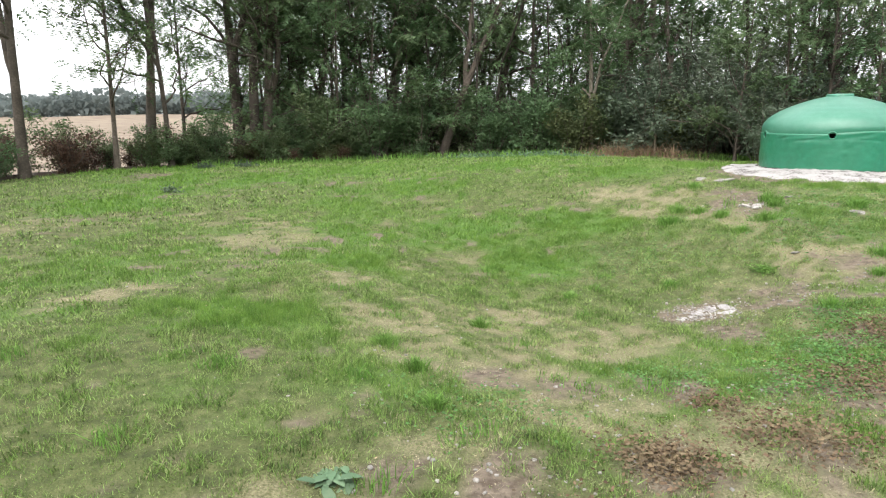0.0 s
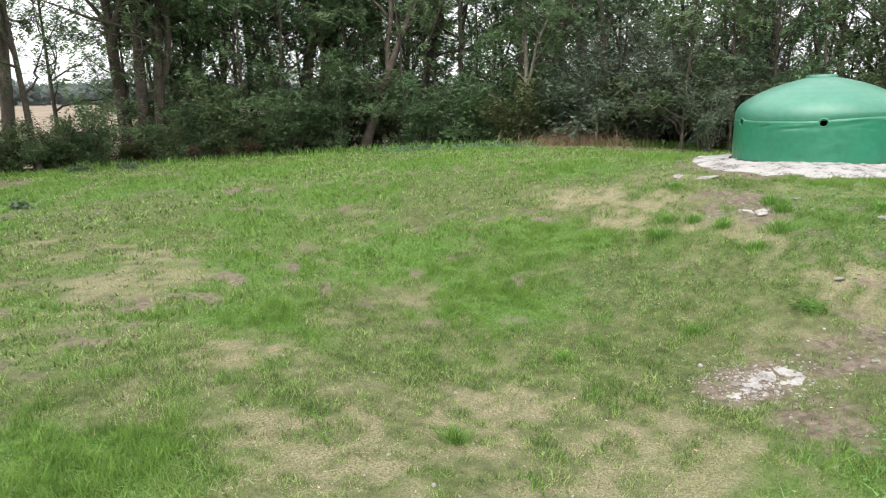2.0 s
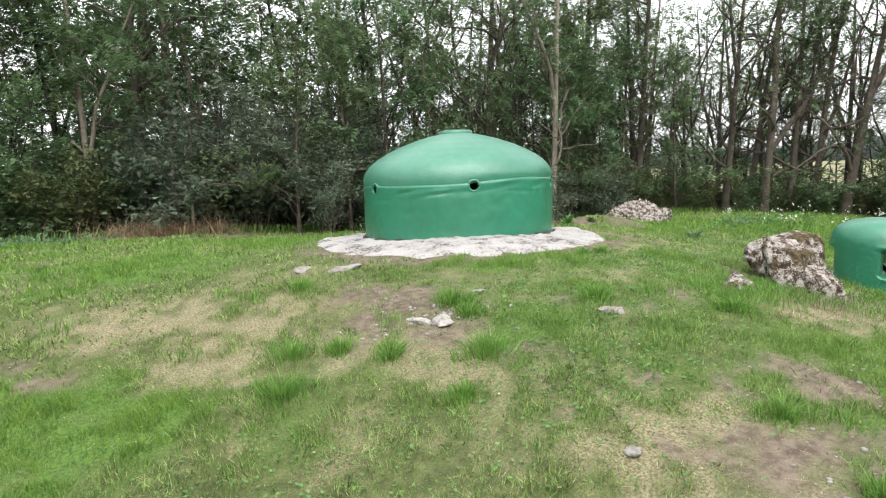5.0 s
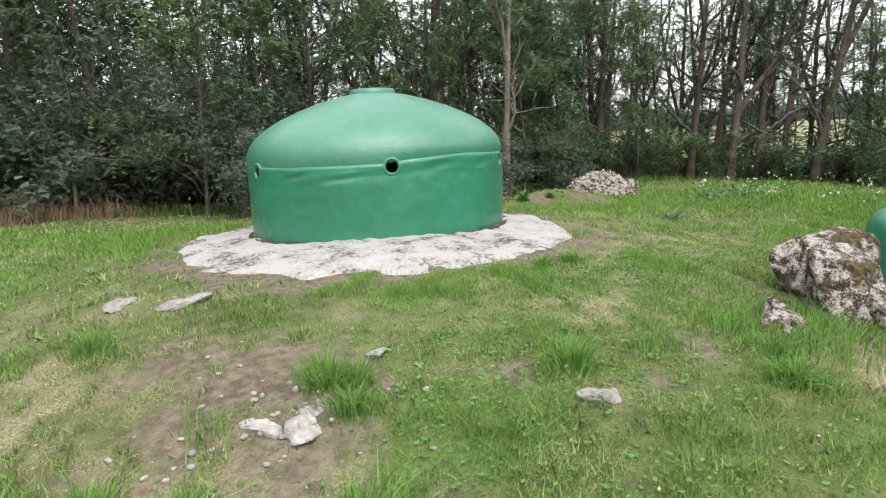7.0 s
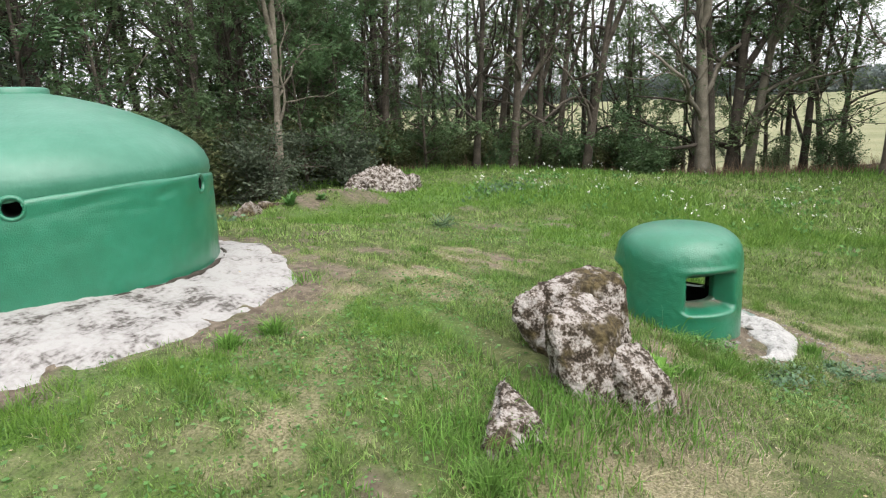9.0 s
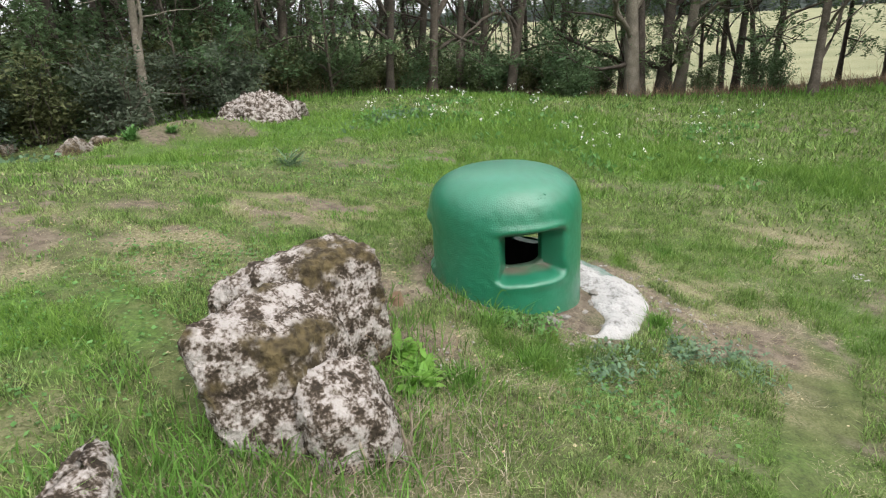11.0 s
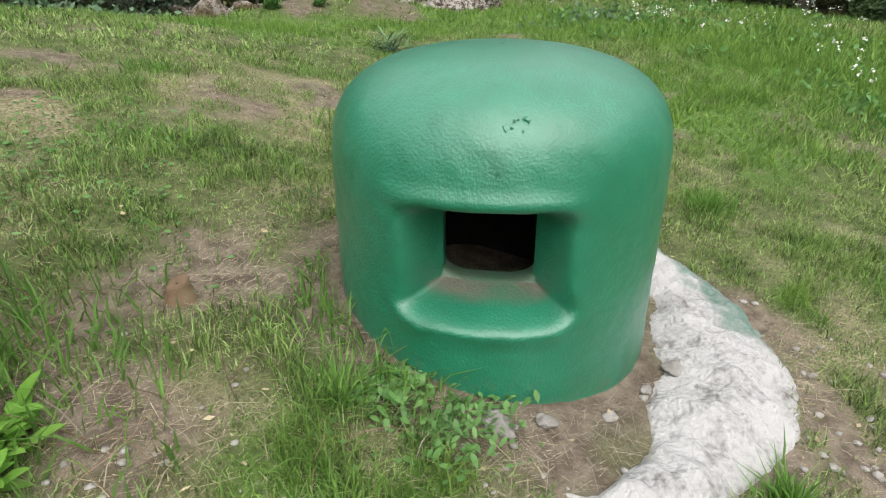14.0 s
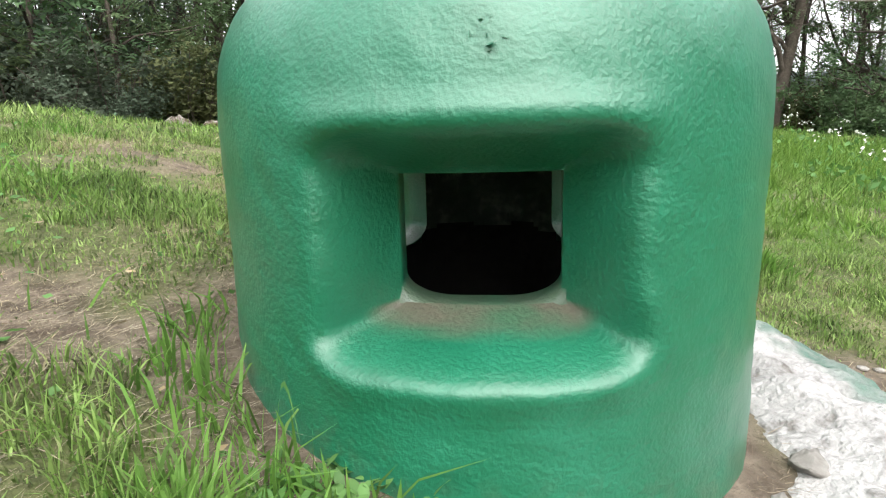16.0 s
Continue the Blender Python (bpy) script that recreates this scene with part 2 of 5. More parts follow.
M_FRESH = mat("fresh_leaf", [(0.12, 0.27, 0.04), (0.19, 0.38, 0.06), (0.27, 0.46, 0.10)], 3, 20, 0.5, 0.1, island=0.2, thin=0.4)
M_GREYWEED = mat("grey_green_leaf", [(0.08, 0.15, 0.08), (0.12, 0.20, 0.11), (0.18, 0.25, 0.15)], 3, 20, 0.7, 0.1, island=0.25, thin=0.2)
M_DOCK = mat("withered_dock", [(0.09, 0.055, 0.035), (0.15, 0.10, 0.06), (0.20, 0.16, 0.09)], 2, 20, 0.85, 0, island=0.4)
M_STRAW = mat("straw", [(0.32, 0.27, 0.16), (0.44, 0.38, 0.25), (0.55, 0.50, 0.36)], 2, 20, 0.8, 0, island=0.35)
M_NEEDLE = mat("dead_needles", [(0.16, 0.12, 0.085), (0.29, 0.24, 0.18), (0.42, 0.37, 0.29)], 2, 20, 0.85, 0, island=0.4)
M_PETAL = mat("white_petal", [(0.72, 0.72, 0.66), (0.80, 0.80, 0.76)], 5, 30, 0.6, 0, island=0.1)
M_DEADLEAF = mat("dead_leaf", [(0.26, 0.18, 0.10), (0.40, 0.32, 0.19), (0.52, 0.46, 0.32)], 6, 30, 0.8, 0.2, island=0.4)
M_WOOD = mat("weathered_wood", [(0.16, 0.12, 0.08), (0.28, 0.23, 0.17), (0.40, 0.35, 0.28)], 5, 40, 0.9, 0.5)
# Pale grey-blue: distance haze is mixed into this leaf colour.
M_FARWOOD = mat("far_foliage_haze_tint", [(0.15, 0.18, 0.172), (0.175, 0.205, 0.195), (0.20, 0.23, 0.215)], 0.02, 0.2, 0.95, 0, island=0.06, thin=0.5)

# ---- the lie of the land ----
HEART = (9.0, 11.0)                       # middle of the clearing
BROAD = [-0.03, -0.13, 0.21, 0.4, -0.13, 0.14, -0.03, -0.16, 0.07, -0.09, -0.26, -0.25, 0.49, 0.39, 0.09, 0.26, 0.15, 0.23,
         -0.31, 0.55, 0.32, -0.71, 0.33, -0.14, -0.15, 0.14, -0.79, 0.63, 0.64, -0.43, 0.45, 0.18, -0.78, -0.62, -0.25]
CLOSE = [0.35, 0.17, -0.07, 0.02, 0.06, -0.47, -0.31, 0.17, 0.04, 0.1, 0.34, 0.04, 0.21, -0.34, 0.19, 0.4, -0.01, -0.15, -0.03, 0.01]
RIM_AZ = [-180, -100, -75, -54, -31, -11, 8, 23, 40, 52, 66, 92, 130, 180]
RIM_R = [24, 26, 24.5, 22.5, 18, 15.6, 15.0, 14.5, 15.5, 18.5, 22, 22.5, 24, 24]


def rim(x, y):
    """Metres from the clearing's edge; minus inside it."""
    dx, dy = np.asarray(x, float) - HEART[0], np.asarray(y, float) - HEART[1]
    return np.hypot(dx, dy) - np.interp(np.degrees(np.arctan2(dx, dy)), RIM_AZ, RIM_R)


def lie(x, y):
    """Height of the ground."""
    x, y = np.asarray(x, float), np.asarray(y, float)
    z = np.full(np.broadcast(x, y).shape, -0.3)
    for k, h in enumerate(BROAD):
        z = z + h * np.exp(-((x + 14 - 8 * (k // 5)) ** 2 + (y - 8 * (k % 5)) ** 2) / 98.0)
    for k, h in enumerate(CLOSE):
        z = z + h * np.exp(-((x + 2 - 4 * (k // 4)) ** 2 + (y - 4 - 4 * (k % 4)) ** 2) / 13.52)
    e = rim(x, y)
    d = np.hypot(x - HEART[0], y - HEART[1])
    z = z - 2.4 * smooth(1.5, 22, e) + 9.5 * smooth(60, 420, d) + (vnoise(x, y, 60, 3) - 0.5) * 3 * smooth(80, 300, d)
    z = z + 0.38 * np.exp(-(((x - 15.4) / 1.6) ** 2 + ((y - 19.2) / 0.75) ** 2)) - 1.2 * np.exp(-(((x - 11.7) / 2.3) ** 2 + ((y - 21.0) / 1.4) ** 2) ** 1.5)
    z = z - 0.075 * np.exp(-((x - 10.93) ** 2 + (y - 9.72) ** 2) / 0.3)
    return z + (vnoise(x, y, 1.3, 1) - 0.5) * 0.07 + (vnoise(x, y, 0.35, 2) - 0.5) * 0.025


def at(x, y):
    return float(lie(x, y))


DOME, DOME_R = (8.2, 15.5), 1.52
BELL, BELL_R = (11.9, 10.85), 0.59
BARE = [(3.7, 5.0, 0.6), (4.5, 6.6, 0.5), (3.0, 4.0, 0.5), (2.4, 5.3, 0.4), (5.4, 12.45, 0.55), (6.0, 8.3, 0.6), (7.5, 10.95, 0.25), (3.5, 7.0, 0.45), (4.2, 7.85, 0.5), (10.95, 11.33, 0.4), (10.45, 10.95, 0.35), (12.1, 9.25, 0.5), (12.45, 13.2, 0.4), (11.65, 13.1, 0.35), (0.8, 5.2, 0.3), (1.5, 5.0, 0.3), (1.0, 3.4, 0.45), (0.4, 3.3, 0.3), (2.0, 3.8, 0.4), (3.2, 7.8, 0.5), (4.35, 7.9, 0.7), (5.9, 8.2, 0.7), (6.75, 9.15, 0.5), (5.5, 9.0, 0.4),
        (5.2, 12.15, 1.0), (9.6, 13.8, 0.75), (10.0, 14.3, 0.5), (12.4, 9.7, 0.6), (12.3, 9.15, 0.6), (12.4, 13.3, 0.4), (10.5, 10.6, 0.36), (11.0, 11.4, 0.26),
        (12.9, 10.4, 0.4), (-10.6, 19.0, 0.8), (11.5, 10.1, 0.45), (15.8, 18.95, 0.9), (14.7, 18.8, 0.7)]
DRY = [(0.3, 5.9, 1.3), (2.2, 6.6, 0.9), (-3.7, 6.6, 0.9), (-3.6, 11.6, 0.9), (-1.3, 8.3, 0.6), (1.1, 7.7, 0.7), (-0.4, 6.5, 0.9), (0.9, 7.0, 0.9), (1.7, 6.1, 1.1), (3.1, 13.8, 1.3), (4.0, 13.0, 1.0), (3.4, 12.4, 0.7), (8.3, 10.4, 0.6), (15.4, 8.9, 1.2), (1.0, 5.5, 1.6), (1.6, 4.7, 1.0), (-3.4, 10.2, 1.8), (4.9, 11.6, 1.3), (2.6, 4.2, 1.4), (5.4, 9.2, 1.1), (8.4, 10.0, 0.8), (7.5, 11.8, 0.7), (10.4, 12.6, 0.9),
       (12.0, 13.2, 1.2), (12.4, 9.6, 1.2), (9.2, 13.0, 1.0), (4.6, 25.6, 1.8), (7.3, 25.5, 1.6), (3.6, 13.2, 1.0)]


def spots(x, y, table, seed):
    s = np.zeros(np.broadcast(x, y).shape)
    wob = 0.75 + 0.9 * (vnoise(x, y, 0.5, seed) - 0.5) + 0.9 * (vnoise(x, y, 0.16, seed + 1) - 0.5)
    for px, py, r in table:
        s = np.maximum(s, 1 - smooth(0.45, 1.1, np.hypot(x - px, y - py) / (r * wob + 0.05)))
    return s


def covers(x, y):
    """How bare and how dry the ground is, 0 to 1."""
    bare = spots(x, y, BARE, 2)
    d2, b2 = np.hypot(x - DOME[0], y - DOME[1]), np.hypot(x - BELL[0], y - BELL[1])
    bare = np.maximum(bare, smooth(0.85, 0.68, b2))
    brim = np.interp(np.degrees(np.arctan2(y - DOME[1], x - DOME[0])), [-180, -150, -117, -90, -65, -45, -10, 30, 90, 140, 180], [2.5, 2.7, 2.75, 2.6, 2.4, 2.2, 1.9, 1.85, 2.05, 2.25, 2.5])
    bare = np.maximum(bare, 0.9 * smooth(0.32, 0.12, d2 - brim - 0.25 * (vnoise(x, y, 0.4, 1) - 0.4)) * smooth(0.3, 0.6, vnoise(x, y, 0.8, 2) + 0.15))
    speck = smooth(0.74, 0.86, vnoise(x, y, 0.28, 4)) * smooth(0.45, 0.65, vnoise(x, y, 2.4, 5))
    bare = np.maximum(bare, speck * 0.8)
    dry = np.maximum(spots(x, y, DRY, 4) * 0.85, smooth(0.48, 0.85, vnoise(x, y, 1.9, 6) * 0.45 + vnoise(x, y, 0.3, 7) * 0.55) * 0.6)
    mottle = 0.6 * vnoise(x, y, 0.17, 3) + 0.4 * vnoise(x, y, 0.07, 5)
    return np.clip(bare * (0.45 + 0.9 * smooth(0.3, 0.6, mottle)), 0, 1), np.clip(dry * (0.35 + 1.0 * smooth(0.32, 0.62, mottle)), 0, 1)


LUSH = [(-1.9, 6.0, 1.3), (-8.5, 14.2, 2.4), (-1.5, 9.2, 1.2), (0.1, 12.0, 1.8), (1.2, 10.1, 1.4), (-1.9, 11.0, 1.5), (-1.6, 15.7, 2.0), (2.9, 12.0, 0.8), (2.0, 12.4, 1.2), (7.0, 13.0, 1.0), (7.6, 12.4, 0.6), (18.9, 17.0, 2.5),
        (2.9, 24.5, 3.5), (-4.5, 20.0, 3.0), (0.5, 19.0, 2.5), (11.0, 10.15, 0.42), (9.0, 12.2, 0.7), (15.5, 13.0, 2.0), (3.2, 16.5, 1.8), (20.0, 13.5, 3.0), (13.0, 16.5, 1.6)]


def lush_at(x, y):
    """How green and thick the grass is, 0 to 1."""
    wide = smooth(0.50, 0.72, vnoise(x, y, 3.1, 3) * 0.55 + vnoise(x, y, 0.9, 6) * 0.3 + vnoise(x, y, 0.25, 2) * 0.15)
    far = smooth(12, 17, y) * smooth(8, 4, x) * 0.4 + smooth(13, 18, x) * 0.5
    thin = np.maximum(spots(x, y, DRY, 4), spots(x, y, BARE, 2))
    return np.clip((np.maximum(spots(x, y, LUSH, 5), wide * 0.7) + far * (0.5 + 0.8 * wide)) * (1 - 0.85 * thin), 0, 1)


def spaced(a, b, c, d):
    """Steps of 0.24 m from a to d, and of 0.11 m from b to c."""
    return np.concatenate([np.arange(a, b, 0.24), np.arange(b, c, 0.11), np.arange(c, d, 0.24)])


def make_ground():
    near = spaced(-17, -4, 15, 37)
    nearY = spaced(-3, 2.5, 15, 31)
    far = 1.6 * 1.22 ** np.arange(1, 34)
    xs = np.concatenate([near[0] - np.cumsum(far)[::-1], near, near[-1] + np.cumsum(far)])
    ys = np.concatenate([nearY[0] - np.cumsum(far)[::-1], nearY, nearY[-1] + np.cumsum(far)])
    X, Y = np.meshgrid(xs, ys)
    x, y = X.ravel(), Y.ravel()
    me = mesh_np("ground", np.stack([x, y, lie(x, y)], 1), grid_faces(len(ys), len(xs)), M_GROUND, True)
    bare, dry = covers(x, y)
    e = rim(x, y) + (vnoise(x, y, 1.5, 3) - 0.5) * 1.6
    d = np.hypot(x - HEART[0], y - HEART[1])
    az = np.degrees(np.arctan2(x - HEART[0], y - HEART[1]))
    open_land = smooth(14, 20, e)
    values(me, "bare", bare)
    lush = lush_at(x, y)
    values(me, "dry", dry * (1 - 0.8 * lush))
    values(me, "lush", lush)
    values(me, "litter", np.maximum(smooth(-0.4, 0.8, e) * (1 - open_land), smooth(0.25, 0.5, np.exp(-(((x - 11.7) / 2.3) ** 2 + ((y - 21.0) / 1.4) ** 2)))))
    values(me, "stubble", open_land * (smooth(20, -10, az)))
    values(me, "pasture", open_land * (smooth(-10, 20, az)))
    tagged(new("ground", me), "uneven mown grass clearing with bare earth patches", "ground", kind="structure")


make_ground()


# ---- the large armoured dome ----
def turned(profile, n, shape=None):
    """Vertices of a profile (radius, height) turned about z; shape may move them: shape(radius, angle, height)."""
    a = np.arange(n) * 2 * np.pi / n
    R, Z = np.array(profile, float).T
    A = np.broadcast_to(a, (len(R), n))
    R, Z = np.broadcast_to(R[:, None], A.shape), np.broadcast_to(Z[:, None], A.shape)
    if shape:
        R = shape(R, A, Z)
    return np.stack([R * np.cos(A), R * np.sin(A), Z], -1).reshape(-1, 3), A, Z


def dense(points, step):
    P = np.array(points, float)
    out = [P[:1]]
    for p, q in zip(P[:-1], P[1:]):
        k = max(1, int(np.hypot(*(q - p)) / step))
        out.append(p + (q - p) * (np.arange(1, k + 1) / k)[:, None])
    return np.concatenate(out)


PORTS = [180, 243, 304, 3, 63, 123]


def make_dome():
    base = 0.50
    home = new("armoured_dome")
    home.location = (*DOME, 0)
    tagged(home, "large green painted steel observation dome with round ports", "armoured dome")
    # lower drum, with its ports cut through
    prof = dense([(1.50, base), (1.515, 0.9), (1.52, 1.30), (1.525, 1.44), (1.515, 1.455), (1.505, 1.46)], 0.018)

    def dents(R, A, Z):
        w = 0.018 * (vnoise(A * 1.5, Z * 0.8, 0.35, 1) - 0.5) + 0.008 * (vnoise(A * 1.5, Z, 0.09, 2) - 0.5)
        ledge = 0.005 * np.exp(-((Z - 1.30 - 0.05 * np.sin(A * 3 + 1)) / 0.03) ** 2) * smooth(0.45, 0.7, vnoise(A * 1.5, Z * 0, 0.4, 3))
        for a0, z0, wide in ((225, 1.325, 0.11), (262, 1.395, 0.13), (285, 1.39, 0.09), (205, 1.36, 0.07), (318, 1.34, 0.1)):
            d = (A - radians(a0)) / wide
            w = w - 0.015 * np.exp(-d ** 2 - ((Z - z0 - 0.015 * d) / 0.022) ** 2) + 0.007 * np.exp(-d ** 2 - ((Z - z0 - 0.04 - 0.015 * d) / 0.02) ** 2)
        return R + w - ledge

    def seam(V):
        """The wavy line where crown and drum meet."""
        a = np.degrees(np.arctan2(V[:, 1], V[:, 0])) % 360
        return np.interp(a, [0, 60, 130, 180, 200, 240, 252, 275, 300, 330, 360], [0.0, 0.03, 0.0, 0.01, -0.015, -0.005, 0.03, 0.055, 0.05, 0.015, 0.0]) + 0.012 * (vnoise(a / 60, a * 0, 0.2, 3) - 0.5)

    n = 320
    V, A, Z = turned(prof, n, dents)
    V[:, 2] += seam(V) * smooth(1.36, 1.455, V[:, 2])
    F = grid_faces(len(prof), n, True)
    mid = V[F].mean(1)
    keep = np.ones(len(F), bool)
    for p in PORTS:
        c = np.array([math.cos(radians(p)) * 1.52, math.sin(radians(p)) * 1.52, 1.42])
        keep &= np.linalg.norm(mid - c, axis=1) > 0.075
    part("drum", mesh_np("drum", V, F[keep], M_PAINT, True), home)
    # upper cap: shoulder and shallow crown
    prof = dense([(1.500, 1.455), (1.512, 1.52), (1.505, 1.60), (1.47, 1.69), (1.40, 1.78), (1.28, 1.875), (1.12, 1.97), (0.90, 2.07), (0.68, 2.15), (0.45, 2.215), (0.22, 2.262), (0.02, 2.275)], 0.05)
    V, A, Z = turned(prof, 128, lambda R, A, Z: R + 0.012 * (vnoise(A, Z, 0.5, 5) - 0.5) * (R > 0.3))
    V[:, 2] += seam(V) * smooth(1.66, 1.46, V[:, 2])
    F = grid_faces(len(prof), 128, True)
    mid = V[F].mean(1)
    keep = np.ones(len(F), bool)
    for p in PORTS:
        c = np.array([math.cos(radians(p)) * 1.51, math.sin(radians(p)) * 1.51, 1.42])
        keep &= np.linalg.norm(mid - c, axis=1) > 0.06
    # crown and lid are coloured lighter than the drum for skylight from above
    part("crown", mesh_np("crown", V, F[keep], M_PAINT_TOP, True), home, "green crown with sky sheen in its colour")
    # flat lid on the crown
    prof = [(0.27, 2.245), (0.27, 2.29), (0.255, 2.305), (0.10, 2.312), (0.01, 2.313)]
    V, A, Z = turned(prof, 64)
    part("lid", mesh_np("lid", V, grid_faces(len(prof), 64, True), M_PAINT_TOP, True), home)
    # port sleeves
    prof = [(0.098, -0.03), (0.092, 0.006), (0.078, 0.014), (0.068, 0.012), (0.062, 0.0), (0.060, -0.26)]
    V, A, Z = turned(prof, 32)
    ring = mesh_np("port_ring", V, grid_faces(len(prof), 32, True), M_PAINT, True)
    V2, _, _ = turned([(0.0585, -0.012), (0.0585, -0.25), (0.03, -0.255), (0.001, -0.255)], 32)
    bore = mesh_np("bore", V2, grid_faces(4, 32, True), M_INSIDE_SHADE, True)
    for p in PORTS:
        r = part("port_ring", ring, home)
        r.matrix_local = Matrix.Translation((1.512 * math.cos(radians(p)), 1.512 * math.sin(radians(p)), 1.42)) @ pose(0, 0, 0, 0, 90, p)
        part("bore", bore, r, "bore coloured near-black for its shade")
    # concrete apron
    az = [-180, -150, -117, -90, -65, -45, -10, 30, 90, 140, 180]
    reach = [2.55, 2.75, 2.80, 2.65, 2.45, 2.25, 1.95, 1.9, 2.1, 2.3, 2.55]
    n, m = 200, 26
    a = np.arange(n) * 2 * np.pi / n - np.pi
    R1 = np.interp(np.degrees(a), az, reach) + 0.20 * (vnoise(np.cos(a) * 2, np.sin(a) * 2, 0.35, 2) - 0.5) + 0.06 * (vnoise(np.cos(a) * 2, np.sin(a) * 2, 0.1, 4) - 0.5)
    s = np.linspace(0, 1, m)[:, None]
    R = 1.44 + (R1[None] - 1.44) * s
    X, Y = DOME[0] + R * np.cos(a), DOME[1] + R * np.sin(a)
    g = lie(X, Y)
    Z = np.maximum(g + 0.02, 0.66 - 0.02 * s - 0.10 * s ** 2) * (1 - smooth(0.85, 1, s)) + (g - 0.05) * smooth(0.85, 1, s)
    Z = Z + (vnoise(X, Y, 0.3, 3) - 0.5) * 0.07 * s + (vnoise(X, Y, 0.09, 6) - 0.5) * 0.03
    apron = new("dome_apron")
    tagged(apron, "weathered whitish concrete apron around the large dome", "concrete apron")
    part("slab", mesh_np("slab", np.stack([X, Y, Z], -1).reshape(-1, 3), grid_faces(m, n, True)[:, ::-1], M_CONC, True), apron)
    # dark uneven strip in the joint at the foot
    k = 260
    aa = np.arange(k) * 2 * np.pi / k
    rr = DOME_R + 0.005 + 0.03 * vnoise(aa * 3, aa * 0, 0.3, 4)
    x, y = DOME[0] + rr * np.cos(aa), DOME[1] + rr * np.sin(aa)
    V, F = tube(np.stack([x, y, 0.662 + 0.015 * vnoise(x, y, 0.2, 5)], 1), 0.012 + 0.022 * vnoise(x, y, 0.12, 6), 6)
    part("soil_joint", mesh_np("soil_joint", V, F, M_BARK, True), apron, "dark uneven strip in the joint")


make_dome()


# ---- the small armoured bell ----
SLOTS = [226.6, 349, 109]                   # where the three embrasures look, degrees from x


def make_bell():
    base, wall = -0.45, 0.20
    home = new("armoured_bell")
    home.location = (*BELL, 0)
    tagged(home, "small green painted steel bell with flared embrasures", "armoured bell")
    crown = [(max(0.008, 0.588 * (1 - t ** 3.4) ** (1 / 2.6)), 0.36 + 0.424 * t) for t in np.sin(np.linspace(0, np.pi / 2, 40))]
    prof = dense([(0.585, base), (0.585, -0.2), (0.585, 0.1), (0.586, 0.30)] + crown, 0.009)
    n = 460

    V, A, Z = turned(prof, n, lambda R, A, Z: R + (0.004 * (vnoise(A * 0.6, Z, 0.21, 1) - 0.5) + 0.003 * (vnoise(A * 0.6 + Z * 0.7, Z, 0.05, 3) - 0.5) + 0.0017 * (vnoise(A * 0.6 + Z * 0.4, Z * 1.6, 0.03, 9) - 0.5)) * (R > 0.2))
    z = V[:, 2].copy()
    deep, hole = np.zeros(len(V)), np.zeros(len(V), bool)
    for s in SLOTS:
        ux, uy = math.cos(radians(s)), math.sin(radians(s))
        across, ahead = V[:, 1] * ux - V[:, 0] * uy, V[:, 0] * ux + V[:, 1] * uy
        side = np.maximum(np.abs(across) - 0.148, 0) / (0.108 + 0.02 * smooth(0.2, 0.0, z))
        q = (side ** 2.6 + np.maximum(np.maximum(z - 0.335, 0) / 0.075, np.maximum(0.088 - z, 0) / 0.066) ** 2.6) ** (1 / 2.6)
        v = 1 - q - 0.06 * (vnoise(across, z, 0.08, 2) - 0.5)
        sunk = np.clip(0.10 * np.log1p(np.exp(v / 0.10)) - 0.004, 0, 1) * (ahead > 0.15)
        brow = 0.020 * np.exp(-((z - 0.42) / 0.035) ** 2) * smooth(0.34, 0.2, np.abs(across)) * (ahead > 0)
        lip = 0.012 * np.exp(-((z - 0.018) / 0.045) ** 2) * smooth(0.32, 0.2, np.abs(across)) * (ahead > 0)
        V[:, 0] -= ux * (wall * sunk - brow - lip)
        V[:, 1] -= uy * (wall * sunk - brow - lip)
        deep, hole = np.maximum(deep, sunk), hole | ((q < 0.05) & (ahead > 0.15))
    F = grid_faces(len(prof), n, True)
    me = mesh_np("shell", V, F[~hole[F].all(1)], M_PAINT, True)
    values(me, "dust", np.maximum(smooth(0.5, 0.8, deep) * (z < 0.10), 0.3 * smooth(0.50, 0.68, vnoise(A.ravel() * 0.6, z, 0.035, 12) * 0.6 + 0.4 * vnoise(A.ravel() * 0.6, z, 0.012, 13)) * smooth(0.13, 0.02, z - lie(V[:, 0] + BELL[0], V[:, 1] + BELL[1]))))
    part("shell", me, home)
    # throat of each embrasure
    loop = []
    for cx, cz, rx, rz, a0 in ((0.050, 0.130, 0.100, 0.050, -90), (0.140, 0.325, 0.010, 0.010, 0), (-0.140, 0.325, 0.010, 0.010, 90), (-0.050, 0.130, 0.100, 0.050, 180)):
        loop += [(cx + rx * math.cos(radians(a0 + t)), cz + rz * math.sin(radians(a0 + t))) for t in np.linspace(0, 90, 10)]
    for s in SLOTS:
        ux, uy = math.cos(radians(s)), math.sin(radians(s))
        V = np.array([[ux * d - uy * c * k, uy * d + ux * c * k, 0.225 + (h - 0.225) * k] for d, k in ((0.378, 1.32), (0.376, 1.10), (0.370, 1.0), (0.33, 0.99), (0.29, 1.0)) for c, h in loop])
        throat = mesh_np("throat", V, grid_faces(5, len(loop), True), M_PAINT, True)
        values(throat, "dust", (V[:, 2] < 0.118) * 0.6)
        part("throat", throat, home)
    # hollow inside
    prof = dense([(0.348, 0.55), (0.35, 0.40), (0.35, 0.08), (0.36, -0.4), (0.36, -1.2)], 0.012)
    V, A, Z = turned(prof, 160, lambda R, A, Z: R + 0.02 * (vnoise(A, Z, 0.12, 4) - 0.5))
    F = grid_faces(len(prof), 160, True)
